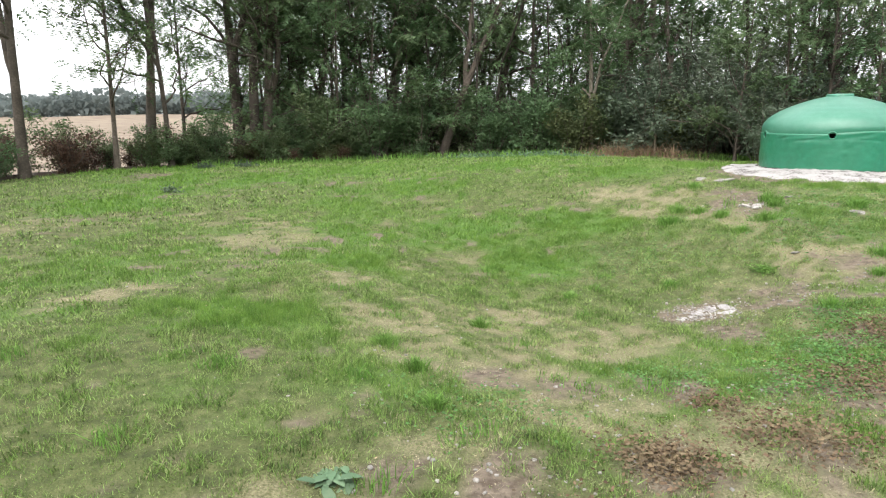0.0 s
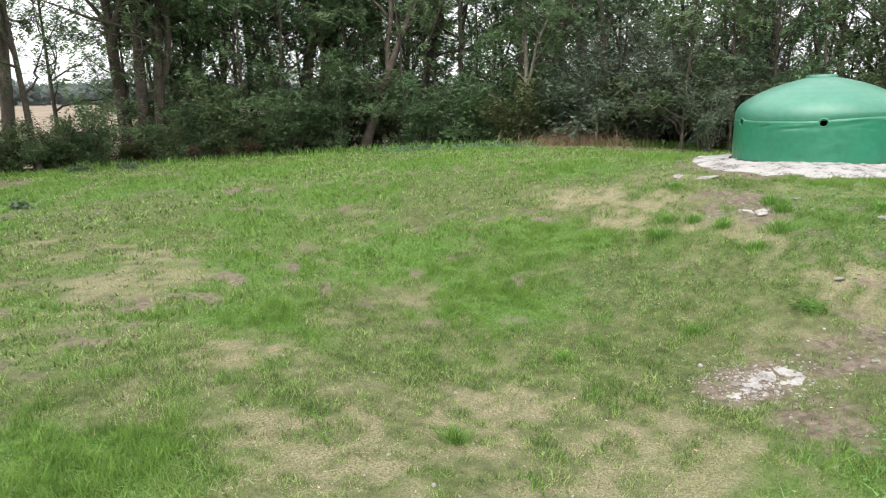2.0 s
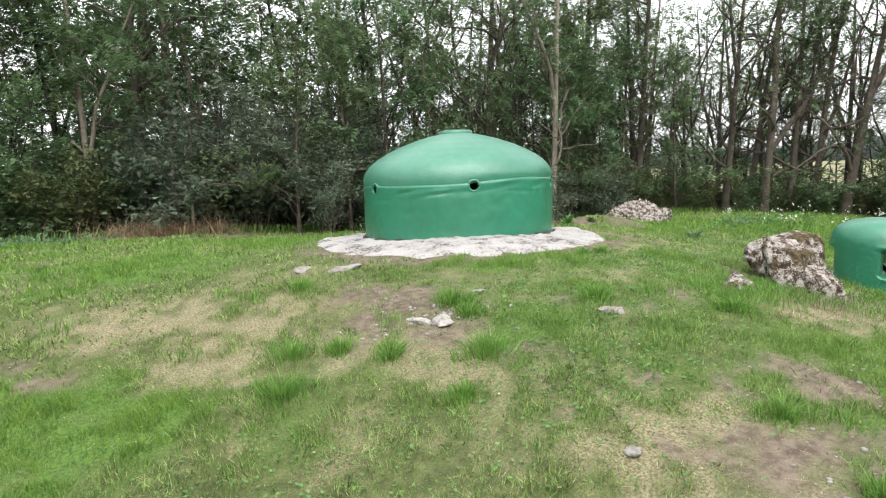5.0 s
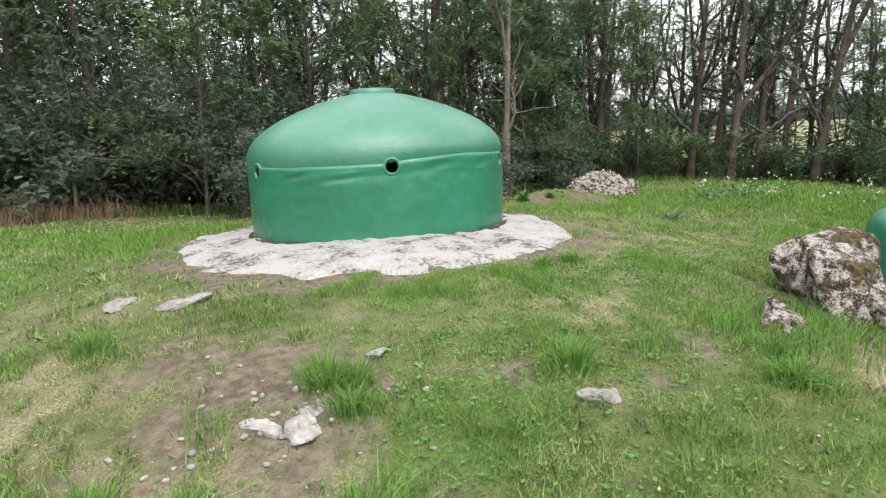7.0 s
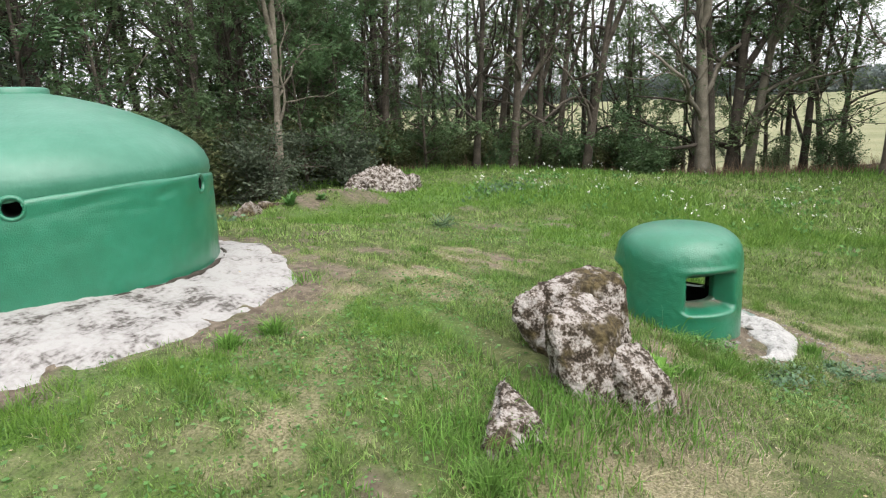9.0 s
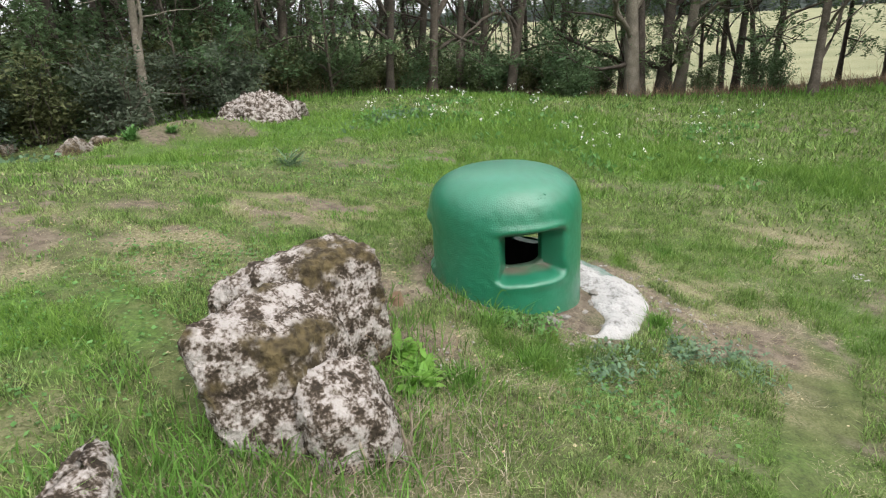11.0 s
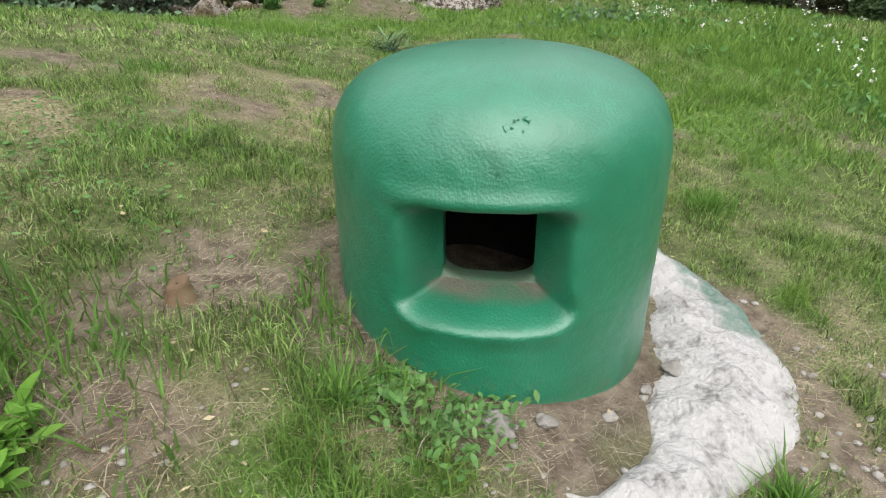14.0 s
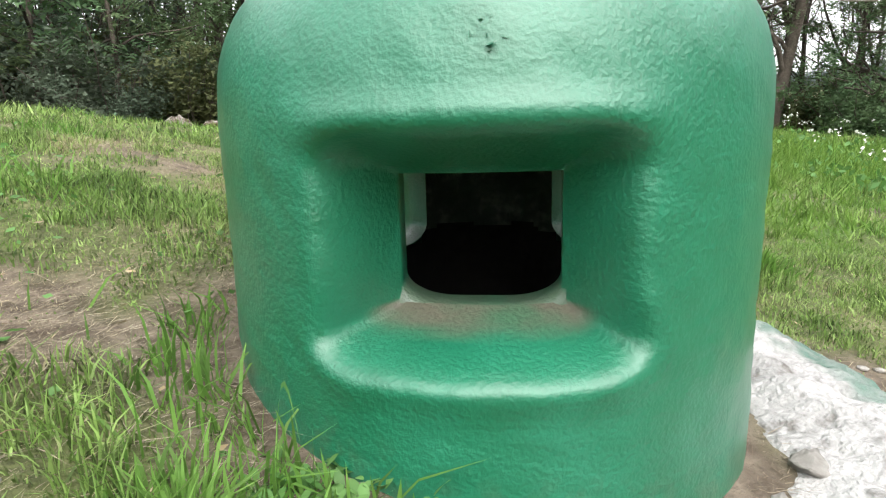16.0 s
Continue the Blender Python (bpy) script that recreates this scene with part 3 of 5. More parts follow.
    c = V[F].mean(1)
    ang, cz = np.arctan2(c[:, 1], c[:, 0]), c[:, 2]
    keep = np.ones(len(F), bool)
    for s in SLOTS:
        d = np.abs((ang - radians(s) + np.pi) % (2 * np.pi) - np.pi)
        keep &= ~((np.sin(d) * 0.35 < 0.152) & (d < 1.2) & (cz > 0.07) & (cz < 0.345))
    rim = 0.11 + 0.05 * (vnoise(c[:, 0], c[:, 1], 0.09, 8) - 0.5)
    part("lining", mesh_np("lining", V, F[keep & (cz > rim)], M_INNER, True), home, "flaking pale inner lining")
    # shaft, roof and floor take near-black to stand for unlit depth
    part("shaft_wall", mesh_np("shaft_wall", V, F[keep & (cz <= rim)], M_INSIDE_SHADE, True), home, "shaft wall coloured near-black for its shade")
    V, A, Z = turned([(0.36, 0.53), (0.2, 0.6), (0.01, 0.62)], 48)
    part("roof_lining", mesh_np("roof_lining", V, grid_faces(3, 48, True), M_INSIDE_SHADE, True), home)
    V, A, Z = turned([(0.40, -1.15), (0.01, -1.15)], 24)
    part("shaft_floor", mesh_np("shaft_floor", V, grid_faces(2, 24, True), M_INSIDE_SHADE), home)
    # flaked paint scar on the crown
    pile = Pile()
    g = np.random.default_rng(3)
    for k in range(16):
        t = k / 15
        ang = radians(235 + 3 * math.sin(k * 2.1) - 6 * t)
        z = 0.655 - 0.13 * t
        r = 0.515 + 0.06 * t
        c = np.array([r * math.cos(ang), r * math.sin(ang), z])
        V, F = leaf_quads(c[None] + g.normal(size=(5, 3)) * 0.006, 0.016, g)
        pile.add(V, F)
    part("paint_flakes", pile.mesh("paint_flakes", M_PAINT), home, "flaked paint scar")


make_bell()


def chunk_mesh(name, size, seed, material, sharp=0.5, detail=3, taper=0.0, moss=0.0):
    """A broken lump of concrete, about 1 across before size."""
    g = np.random.default_rng(seed)
    bm = bmesh.new()
    for _ in range(16):
        v = g.normal(size=3)
        v /= np.abs(v).max() ** sharp * np.linalg.norm(v) ** (1 - sharp)
        bm.verts.new(Vector(v * 0.5 * g.uniform(0.85, 1.1)))
    res = bmesh.ops.convex_hull(bm, input=bm.verts[:])
    bmesh.ops.delete(bm, geom=[e for e in res["geom_interior"] if isinstance(e, bmesh.types.BMVert)], context="VERTS")
    bmesh.ops.triangulate(bm, faces=bm.faces[:])
    for _ in range(detail):
        bmesh.ops.subdivide_edges(bm, edges=bm.edges[:], cuts=1, use_grid_fill=True)
        bmesh.ops.smooth_vert(bm, verts=bm.verts[:], factor=0.10, use_axis_x=True, use_axis_y=True, use_axis_z=True)
    big = max(size)
    for v in bm.verts:
        p = Vector((v.co.x * size[0], v.co.y * size[1], v.co.z * size[2]))
        p.x, p.y = p.x * (1 - taper * v.co.z), p.y * (1 - taper * v.co.z)
        q = p * (3.0 / big) + Vector((seed, seed * 2, 0))
        d = noise.noise(q) * 0.06 + noise.noise(q * 2.7) * 0.05 - abs(noise.noise(q * 6)) * 0.06 + noise.noise(q * 15) * 0.024
        v.co = p + p.normalized() * d * big
    me = from_bm(name, bm, material)
    P = np.array([v.co[:] for v in me.vertices])
    values(me, "moss", np.clip(moss + (vnoise(P[:, 0] + P[:, 2], P[:, 1], 0.25, 3) - 0.5) * 1.6, 0, 1) * (moss > 0))
    return me


def make_crescent():
    """Broken ring of white concrete at the bell's foot."""
    n, m = 280, 26
    a = np.radians(np.linspace(-118, 28, n))
    s = np.linspace(0, 1, m)[:, None]
    wob = 0.24 * (vnoise(a * 0.8, a * 0, 0.2, 2) - 0.5) + 0.03 * (vnoise(a * 0.8, a * 0 + 3, 0.09, 4) - 0.5)
    ends = smooth(-118, -100, np.degrees(a)) * smooth(28, -5, np.degrees(a))
    r0 = 0.645 + 0.16 * smooth(-66, -105, np.degrees(a)) + wob * 0.6 + 0.08 * (1 - ends)
    r1 = np.maximum(r0 + 0.05, 1.06 + 0.12 * np.exp(-((a + 0.9) / 0.5) ** 2) + wob * 0.25 - 0.15 * (1 - ends))
    R = r0 + (r1 - r0) * s
    X, Y = BELL[0] + R * np.cos(a), BELL[1] + R * np.sin(a)
    hump = np.sin(np.pi * np.clip(s, 0, 1)) ** 0.5
    Z = lie(X, Y) - 0.04 + 0.10 * hump * (0.5 + 0.5 * ends) + ((vnoise(X, Y, 0.13, 3) - 0.5) * 0.04 + (vnoise(X, Y, 0.05, 6) - 0.5) * 0.03) * hump + (vnoise(X, Y, 0.018, 5) - 0.5) * 0.012
    home = new("bell_collar")
    home.location = (BELL[0], BELL[1], at(*BELL))
    tagged(home, "broken whitewashed concrete collar beside the small bell", "concrete collar")
    P = np.stack([X, Y, Z], -1).reshape(-1, 3) - np.array(home.location)
    slab = mesh_np("slab", P, grid_faces(m, n)[:, ::-1], M_COLLAR, True)
    deg, far = np.degrees(np.broadcast_to(a, X.shape)), np.broadcast_to(s, X.shape)
    values(slab, "paint", (smooth(0.55, 0.8, far + 0.5 * (vnoise(X, Y, 0.07, 2) - 0.5)) * smooth(-48, -34, deg) * smooth(10, -6, deg) * 0.8).ravel())
    part("slab", slab, home)
    for k, (x, y, w) in enumerate(((12.24, 10.22, 0.13), (12.30, 10.12, 0.07), (11.47, 10.31, 0.15), (11.62, 10.24, 0.09), (11.83, 10.17, 0.06), (12.05, 10.20, 0.06))):
        lump = part("lump", chunk_mesh("lump", (w, w * 0.7, w * 0.45), 60 + k, M_STONE, detail=2), home)
        lump.matrix_local = pose(x - BELL[0], y - BELL[1], at(x, y) + 0.01 - home.location.z, 0, 0, 40 * k)


make_crescent()


# ---- rocks and stones ----
def rock(name, x, y, z, size, seed, label, category="rock", turn=(0, 0, 0), material=None, group="", taper=0.0, moss=0.0):
    ob = new(name, chunk_mesh(name, size, seed, material or M_ROCK, detail=4 if max(size) > 0.9 else 3, taper=taper, moss=moss))
    ob.matrix_world = pose(x, y, z, *turn)
    return tagged(ob, label, category, group)


def broken(name, corners, seed, label, rough=1.0, moss=0.5):
    """A broken piece of concrete: the hull of its rough corners, with crumbled faces."""
    o = Vector((sum(c[0] for c in corners) / len(corners), sum(c[1] for c in corners) / len(corners), 0))
    bm = bmesh.new()
    for c in corners:
        bm.verts.new(Vector(c) - o)
    res = bmesh.ops.convex_hull(bm, input=bm.verts[:])
    bmesh.ops.delete(bm, geom=[e for e in res["geom_interior"] if isinstance(e, bmesh.types.BMVert)], context="VERTS")
    bmesh.ops.bevel(bm, geom=bm.edges[:], offset=0.035, segments=1, affect="EDGES")
    for _ in range(6):
        bmesh.ops.triangulate(bm, faces=bm.faces[:])
        long = [e for e in bm.edges if e.calc_length() > 0.03]
        if not long:
            break
        bmesh.ops.subdivide_edges(bm, edges=long, cuts=1)
    bmesh.ops.triangulate(bm, faces=bm.faces[:])
    bm.normal_update()
    green = []
    for v in bm.verts:
        q = v.co * 4.0 + Vector((seed, seed * 2, 0))
        pit = max(0.0, noise.noise(q * 2.3) - 0.18)
        d = noise.noise(q) * 0.018 + noise.noise(q * 2.7) * 0.014 - abs(noise.noise(q * 6)) * 0.020 + noise.noise(q * 14) * 0.012 - pit * 0.03
        v.co = v.co + v.normal * d * rough
        green.append(min(1.0, max(0.0, (noise.noise(q * 0.9) + 0.35 * noise.noise(q * 4) - 0.55 + moss) * 4)))
    me = from_bm(name, bm, M_ROCK)
    values(me, "moss", green)
    ob = new(name, me)
    ob.location = o
    return tagged(ob, label, "concrete block")


broken("concrete_block", [(9.52, 11.46, 0.60), (9.76, 11.02, 0.69), (10.22, 11.10, 0.74), (10.22, 10.80, 0.66), (9.52, 11.44, 0.40), (9.80, 11.22, -0.1), (10.38, 11.22, -0.2), (10.20, 10.72, -0.2), (9.55, 10.85, -0.1)],
       6, "lichened broken concrete block standing in grass", moss=0.45)
broken("concrete_slab", [(8.97, 10.93, 0.72), (9.68, 10.98, 0.70), (9.27, 10.60, 0.58), (9.70, 10.64, 0.54), (8.94, 10.80, 0.42), (9.05, 10.72, -0.1), (9.18, 10.46, -0.1), (9.85, 11.1, -0.1), (9.35, 11.02, -0.1), (9.76, 10.58, -0.1)],
       14, "mossy broken concrete slab leaning on the block", moss=0.4)
broken("concrete_fragment", [(9.30, 10.66, 0.46), (9.66, 10.52, 0.40), (9.16, 10.42, 0.31), (9.44, 10.26, 0.24), (9.14, 10.36, -0.1), (9.52, 10.18, -0.15), (9.84, 10.44, -0.15), (9.3, 10.8, -0.1)],
       18, "low grey broken concrete fragment in long grass", moss=0.3)
broken("concrete_shard", [(8.70, 11.05, 0.42), (8.52, 10.92, 0.40), (8.15, 10.82, 0.37), (8.46, 10.68, 0.33), (7.93, 10.72, 0.15), (8.82, 11.05, 0.0), (8.60, 10.62, 0.0), (8.20, 10.60, 0.0), (8.05, 10.95, 0.0)],
       22, "small pale broken concrete shard in grass", 0.8, moss=0.2)
for k, (x, y, w) in enumerate(((10.6, 21.9, 0.9), (11.3, 22.2, 0.8), (12.1, 21.9, 0.9), (12.7, 22.4, 0.7), (13.2, 21.9, 0.8), (11.8, 22.7, 0.9), (10.1, 22.6, 0.8), (13.8, 22.6, 0.7))):
    rock("hollow_stone", x, y, at(x, y) + 0.08, (w, w * 0.6, w * 0.45), 80 + k, "grey stone lying in a dark leafy hollow", "rock", (5, 8, 50 * k), group="stones in the hollow", moss=0.6)
rock("concrete_mound", 17.85, 19.65, 0.05, (2.3, 1.5, 1.6), 31, "grey heap of broken concrete in grass", "rubble heap", (0, 0, -30), taper=0.9)
rock("mound_block", 18.5, 19.25, 0.10, (1.0, 0.8, 0.8), 33, "broken concrete lump on the heap", "rubble heap", (10, 20, 40))
rock("mound_spur", 16.95, 19.45, 0.05, (1.1, 0.7, 0.65), 35, "low spur of broken concrete beside the heap", "rubble heap", (0, 5, -10))
rock("mossy_boulder", 13.45, 19.15, 0.22, (0.9, 0.6, 0.75), 41, "mossy boulder at the edge of a hollow", "rock", (0, 0, 20), taper=0.3, moss=0.6)
rock("mossy_boulder", 14.2, 19.25, 0.18, (1.1, 0.6, 0.6), 43, "mossy boulder sunk in the earth bank", "rock", (0, 8, 10), taper=0.4, moss=0.75)
for k, (x, y, sx, sy) in enumerate(((5.34, 13.82, 0.62, 0.30), (4.95, 14.15, 0.5, 0.2), (5.26, 11.70, 0.42, 0.26), (5.10, 11.85, 0.3, 0.22), (6.53, 10.91, 0.34, 0.2), (5.93, 12.04, 0.22, 0.14), (5.04, 9.49, 0.2, 0.14))):
    rock("flat_stone", x, y, at(x, y) + 0.005, (sx * 0.85, sy * 0.85, min(0.11, sx * 0.24)), 50 + k, "flat pale stone sunk in the turf", "stone", (4, -3, 37 * k), M_STONE, "flat stones in the turf")


def scatter_stones():
    g = np.random.default_rng(5)
    bm = bmesh.new()
    bmesh.ops.create_icosphere(bm, subdivisions=1, radius=0.5)
    BV = np.array([v.co[:] for v in bm.verts])
    BF = np.array([[v.index for v in f.verts] for f in bm.faces])
    bm.free()
    pile = Pile()
    spread = [(3.3, 7.8, 0.5, 420, 0.022), (3.25, 7.8, 0.4, 60, 0.04), (4.6, 7.9, 0.8, 60, 0.035), (5.9, 8.5, 0.7, 50, 0.035), (12.2, 9.6, 0.6, 90, 0.028), (11.4, 10.1, 0.35, 40, 0.03), (10.5, 10.5, 0.4, 45, 0.022),
              (5.2, 11.9, 0.6, 60, 0.04), (1.6, 4.6, 1.6, 130, 0.028), (3.4, 5.2, 1.2, 80, 0.03), (1.0, 3.4, 0.8, 60, 0.03), (7.0, 9.4, 1.0, 60, 0.025), (-1, 7, 2.5, 60, 0.028), (12.6, 10.1, 0.4, 30, 0.03)]
    for cx, cy, r, n, size in spread:
        for _ in range(n):
            x, y = cx + g.normal() * r * 0.6, cy + g.normal() * r * 0.45
            s = size * g.uniform(0.35, 1.5) * np.array([1, g.uniform(0.6, 1), g.uniform(0.35, 0.7)])
            t = g.uniform(0, 6.28)
            V = BV * g.uniform(0.75, 1.2, (len(BV), 1)) * s
            V = np.stack([V[:, 0] * math.cos(t) - V[:, 1] * math.sin(t) + x, V[:, 0] * math.sin(t) + V[:, 1] * math.cos(t) + y, V[:, 2] + at(x, y) + s[2] * 0.2], 1)
            pile.add(V, BF)
    tagged(new("gravel", pile.mesh("gravel", M_STONE)), "pale loose stones and gravel on bare earth", "gravel", kind="stuff")


scatter_stones()


def crust(x0, y0, wide, deep, turn, seed, label):
    """Crumbled concrete that shows through the turf."""
    u, v = np.meshgrid(np.linspace(-1.1, 1.1, 90), np.linspace(-1.1, 1.1, 60))
    c, s_ = math.cos(radians(turn)), math.sin(radians(turn))
    X, Y = x0 + u * wide * c - v * deep * s_, y0 + u * wide * s_ + v * deep * c
    rough = 0.45 * vnoise(X, Y, 0.22, seed) + 0.35 * vnoise(X, Y, 0.08, seed + 1) + 0.2 * vnoise(X, Y, 0.03, seed + 2)
    Z = lie(X, Y) - 0.03 + 0.15 * (rough - 0.43) * np.clip(1.25 - np.hypot(u, v) ** 2, -0.5, 1)
    me = mesh_np("concrete_crust", np.stack([X, Y, Z], -1).reshape(-1, 3), grid_faces(60, 90), M_CONC, True)
    tagged(new("concrete_crust", me), label, "concrete")


crust(3.42, 7.8, 0.62, 0.34, 12, 2, "crumbled whitish concrete crust in thin turf")
crust(5.2, 11.8, 0.34, 0.22, -20, 4, "crumbled whitish concrete crust on bare earth")
crust(14.2, 8.35, 0.3, 0.18, 0, 3, "grey flat concrete crust in the lawn")


# ---- trees ----
def bough(g, start, heading, length, r, bend, steps=7):
    """Points and radii of a limb that wanders and rises."""
    P, d = [np.array(start, float)], np.array(heading, float)
    for _ in range(steps):
        d = d + g.normal(size=3) * bend + np.array([0, 0, 0.06])
        d /= np.linalg.norm(d)
        P.append(P[-1] + d * length / steps)
    return np.array(P), r * np.linspace(1, 0.25, steps + 1)


def grow(seed, height, r, lean=(0, 0), leaves=1400, low=0.22, spread=1.0, limbs=13, leaf=0.32, material=None, bark=None, twigs=3, share=0.5):
    """Meshes of a tree: trunk with limbs, and a crown of feathered sprays."""
    g = np.random.default_rng(seed)
    wood, tips = Pile(), []
    n = 14
    h = np.linspace(0, 1, n)
    wob = np.cumsum(np.cumsum(g.normal(size=(n, 2)) * 0.022 * height / n, axis=0), axis=0) * 0.5
    P = np.stack([lean[0] * height * h * (0.75 + 0.3 * h) + wob[:, 0], lean[1] * height * h * (0.75 + 0.3 * h) + wob[:, 1], height * h - 0.3], 1)
    R = (r * (1.0 - 0.78 * h) + r * 0.5 * np.exp(-h * 25)) * g.uniform(0.92, 1.08, n)
    wood.add(*tube(P, R, 9))
    stems = [(P, R, height)]
    if r > 0.1:                                        # a fork
        t = g.uniform(0.22, 0.5)
        p = np.array([np.interp(t, h, P[:, i]) for i in range(3)])
        a = g.uniform(0, 6.28)
        B, br = bough(g, p, (math.cos(a) * 0.45 + lean[0], math.sin(a) * 0.45 + lean[1], 1), height * (0.95 - t), r * 0.62, 0.09, 13)
        wood.add(*tube(B, br, 7))
        stems.append((B, br, height * 0.7))
    for k in range(limbs):
        P1, R1, H1 = stems[k % len(stems)]
        hh = np.linspace(0, 1, len(P1))
        lo = low if len(P1) == n and P1 is P else 0.12
        t = lo + (0.97 - lo) * (k + g.uniform(0, 0.8)) / limbs
        p = np.array([np.interp(t, hh, P1[:, i]) for i in range(3)])
        a = g.uniform(0, 6.28)
        L = spread * H1 * g.uniform(0.16, 0.36) * (1.15 - 0.5 * t)
        B, br = bough(g, p, (math.cos(a), math.sin(a), g.uniform(0.2, 1.3)), L, np.interp(t, hh, R1) * 0.5 + 0.006, 0.26, 8)
        wood.add(*tube(B, br, 4))
        tips += list(B[4:])
        for _ in range(twigs):
            j = g.integers(2, 8)
            d = (B[min(j + 1, 8)] - B[j]) * 2 + g.normal(size=3) * L * 0.16
            T, tr = bough(g, B[j], d / (np.linalg.norm(d) + 1e-6), L * g.uniform(0.3, 0.75), br[j] * 0.55, 0.3, 5)
            wood.add(*tube(T, tr, 3))
            tips += list(T[2:])
    trunk = wood.mesh("trunk", bark or M_BARK, True)
    C = np.array(tips)
    C = C[g.random(len(C)) < share] if len(C) > 20 else C
    N = C[g.integers(0, len(C), leaves)] + g.normal(size=(leaves, 3)) * np.array([0.34, 0.34, 0.16]) * (0.5 + 0.09 * height) * 0.62
    N[:, 2] = np.maximum(N[:, 2], 0.25)
    crown = mesh_np("crown", *sprays(N, leaf, g), material or M_LEAF)
    return trunk, crown


def tree(name, meshes, x, y, label, turn=0.0, size=1.0, category="tree", group="", sink=0.0):
    home = new(name)
    home.matrix_world = pose(x, y, at(x, y) - sink, 0, 0, turn) @ Matrix.Scale(size, 4)
    tagged(home, label, category, group)
    part("trunk", meshes[0], home)
    part("crown", meshes[1], home)
    return home


NORTH = [(-11.2, 27.1, -0.05, -0.03, 0.19), (-10.5, 26.9, 0.02, 0.02, 0.17), (-10.2, 27.2, 0.07, 0.04, 0.16), (-13.8, 26.8, 0.03, 0.03, 0.08), (-12.9, 22.7, 0.05, 0.06, 0.14), (-5.5, 31.1, 0.09, 0.02, 0.22),
         (-5.2, 31.6, 0.18, 0.03, 0.16), (-2.7, 29.6, 0.44, 0.04, 0.15), (-0.7, 32.8, 0.19, 0.0, 0.15), (6.9, 31.1, 0.01, 0.0, 0.17), (4.1, 27.5, -0.05, 0.01, 0.09), (-10.2, 31.8, 0.05, 0.02, 0.11), (-7.3, 30.2, 0.03, 0.01, 0.13), (-8.5, 29.3, 0.06, 0.03, 0.11), (5.9, 32.0, 0.1, -0.02, 0.16), (14.5, 29.0, -0.07, 0.04, 0.11), (-14.6, 18.4, 0.05, 0.0, 0.11), (-13.1, 20.9, 0.03, 0.0, 0.08), (-12.0, 22.6, -0.03, 0.0, 0.09)]
EAST = [(17.2, 26.0, 0.01, -0.01, 0.13), (16.9, 22.3, 0.03, -0.02, 0.09), (21.7, 25.5, 0.03, -0.04, 0.15), (23.1, 23.8, 0.05, -0.08, 0.13), (26.2, 21.9, 0.04, -0.08, 0.11), (28.3, 21.4, 0.05, -0.1, 0.15), (29.5, 20.9, 0.02, -0.04, 0.12),
        (30.1, 20.4, 0.05, -0.11, 0.12), (30.4, 19.2, 0.06, -0.14, 0.15), (32.6, 15.0, -0.02, 0.08, 0.23), (32.9, 14.8, 0.0, 0.01, 0.16), (33.8, 14.2, 0.01, -0.06, 0.19), (34.3, 13.7, 0.02, -0.13, 0.18), (36.1, 11.8, 0.0, -0.04, 0.13), (31.2, 9.0, 0.0, -0.05, 0.11), (29.8, 23.0, 0.06, -0.11, 0.14)]
for k, (x, y, lx, ly, r) in enumerate(NORTH):
    thin_one = r < 0.1
    tree("locust_tree", grow(100 + k, 8.0 if thin_one else 12.0, r * (1.25 if thin_one else 1.45), (lx, ly), 1000 if thin_one else 1500, 0.30 if thin_one else 0.36, 1.1, 13 if thin_one else 20, 0.30, bark=M_PALE_BARK if k in (5, 9, 10) else M_BARK), x, y,
         "slender young locust tree at the wood edge" if thin_one else "dark-barked locust tree with airy green leaves", group="trees of the north wood")
for k, (x, y, lx, ly, r) in enumerate(EAST):
    tree("locust_tree", grow(200 + k, 12.5, r * 1.25, (lx, ly), 800 if k < 9 else 1500, 0.15 if k < 9 else 0.10, 0.6 if k == 1 else 1.0 if k < 9 else 1.2, 22, 0.30, twigs=5, bark=M_PALE_BARK if k in (1, 9, 12) else M_BARK), x, y,
         "half-bare locust tree with a tall trunk", group="trees of the east wood")

g0 = np.random.default_rng(11)
FILL = [grow(300 + k, 11.5, 0.15, (0.06 * (k - 2), 0.03), 1000, 0.12, 1.15, 15, 0.44, share=0.7) for k in range(4)]
BAREISH = [grow(320 + k, 12.5, 0.15, (0.05 * (k - 1), -0.04), 480, 0.12, 1.0, 20, 0.36, twigs=4) for k in range(3)]


def ring_spot(az, beyond):
    """A place that many metres beyond the clearing's edge, towards az degrees."""
    r = np.interp(az, RIM_AZ, RIM_R) + beyond
    return HEART[0] + r * math.sin(radians(az)), HEART[1] + r * math.cos(radians(az))


for k in range(28):
    az = -42 + 84 * (k + g0.uniform(-0.4, 0.4)) / 27
    x, y = ring_spot(az, 4 + 10 * g0.random())
    tree("wood_tree", FILL[k % 4], x, y, "leafy tree deeper in the wood", g0.uniform(0, 360), g0.uniform(0.8, 1.15), group="trees deeper in the wood")
for k in range(16):
    az = 30 + 44 * (k + g0.uniform(-0.4, 0.4)) / 15
    x, y = ring_spot(az, 4 + 9 * g0.random())
    tree("bare_tree", BAREISH[k % 3], x, y, "thin half-bare tree deeper in the wood", g0.uniform(0, 360), g0.uniform(0.8, 1.1), group="trees deeper in the wood")


for k in range(16):
    az = 30 + 56 * (k + g0.uniform(-0.4, 0.4)) / 15
    x, y = ring_spot(az, 6 + 8 * g0.random())
    tree("wood_tree", FILL[(k * 3) % 4], x, y, "leafy tree deeper in the wood", g0.uniform(0, 360), g0.uniform(0.7, 1.0), group="trees deeper in the wood")


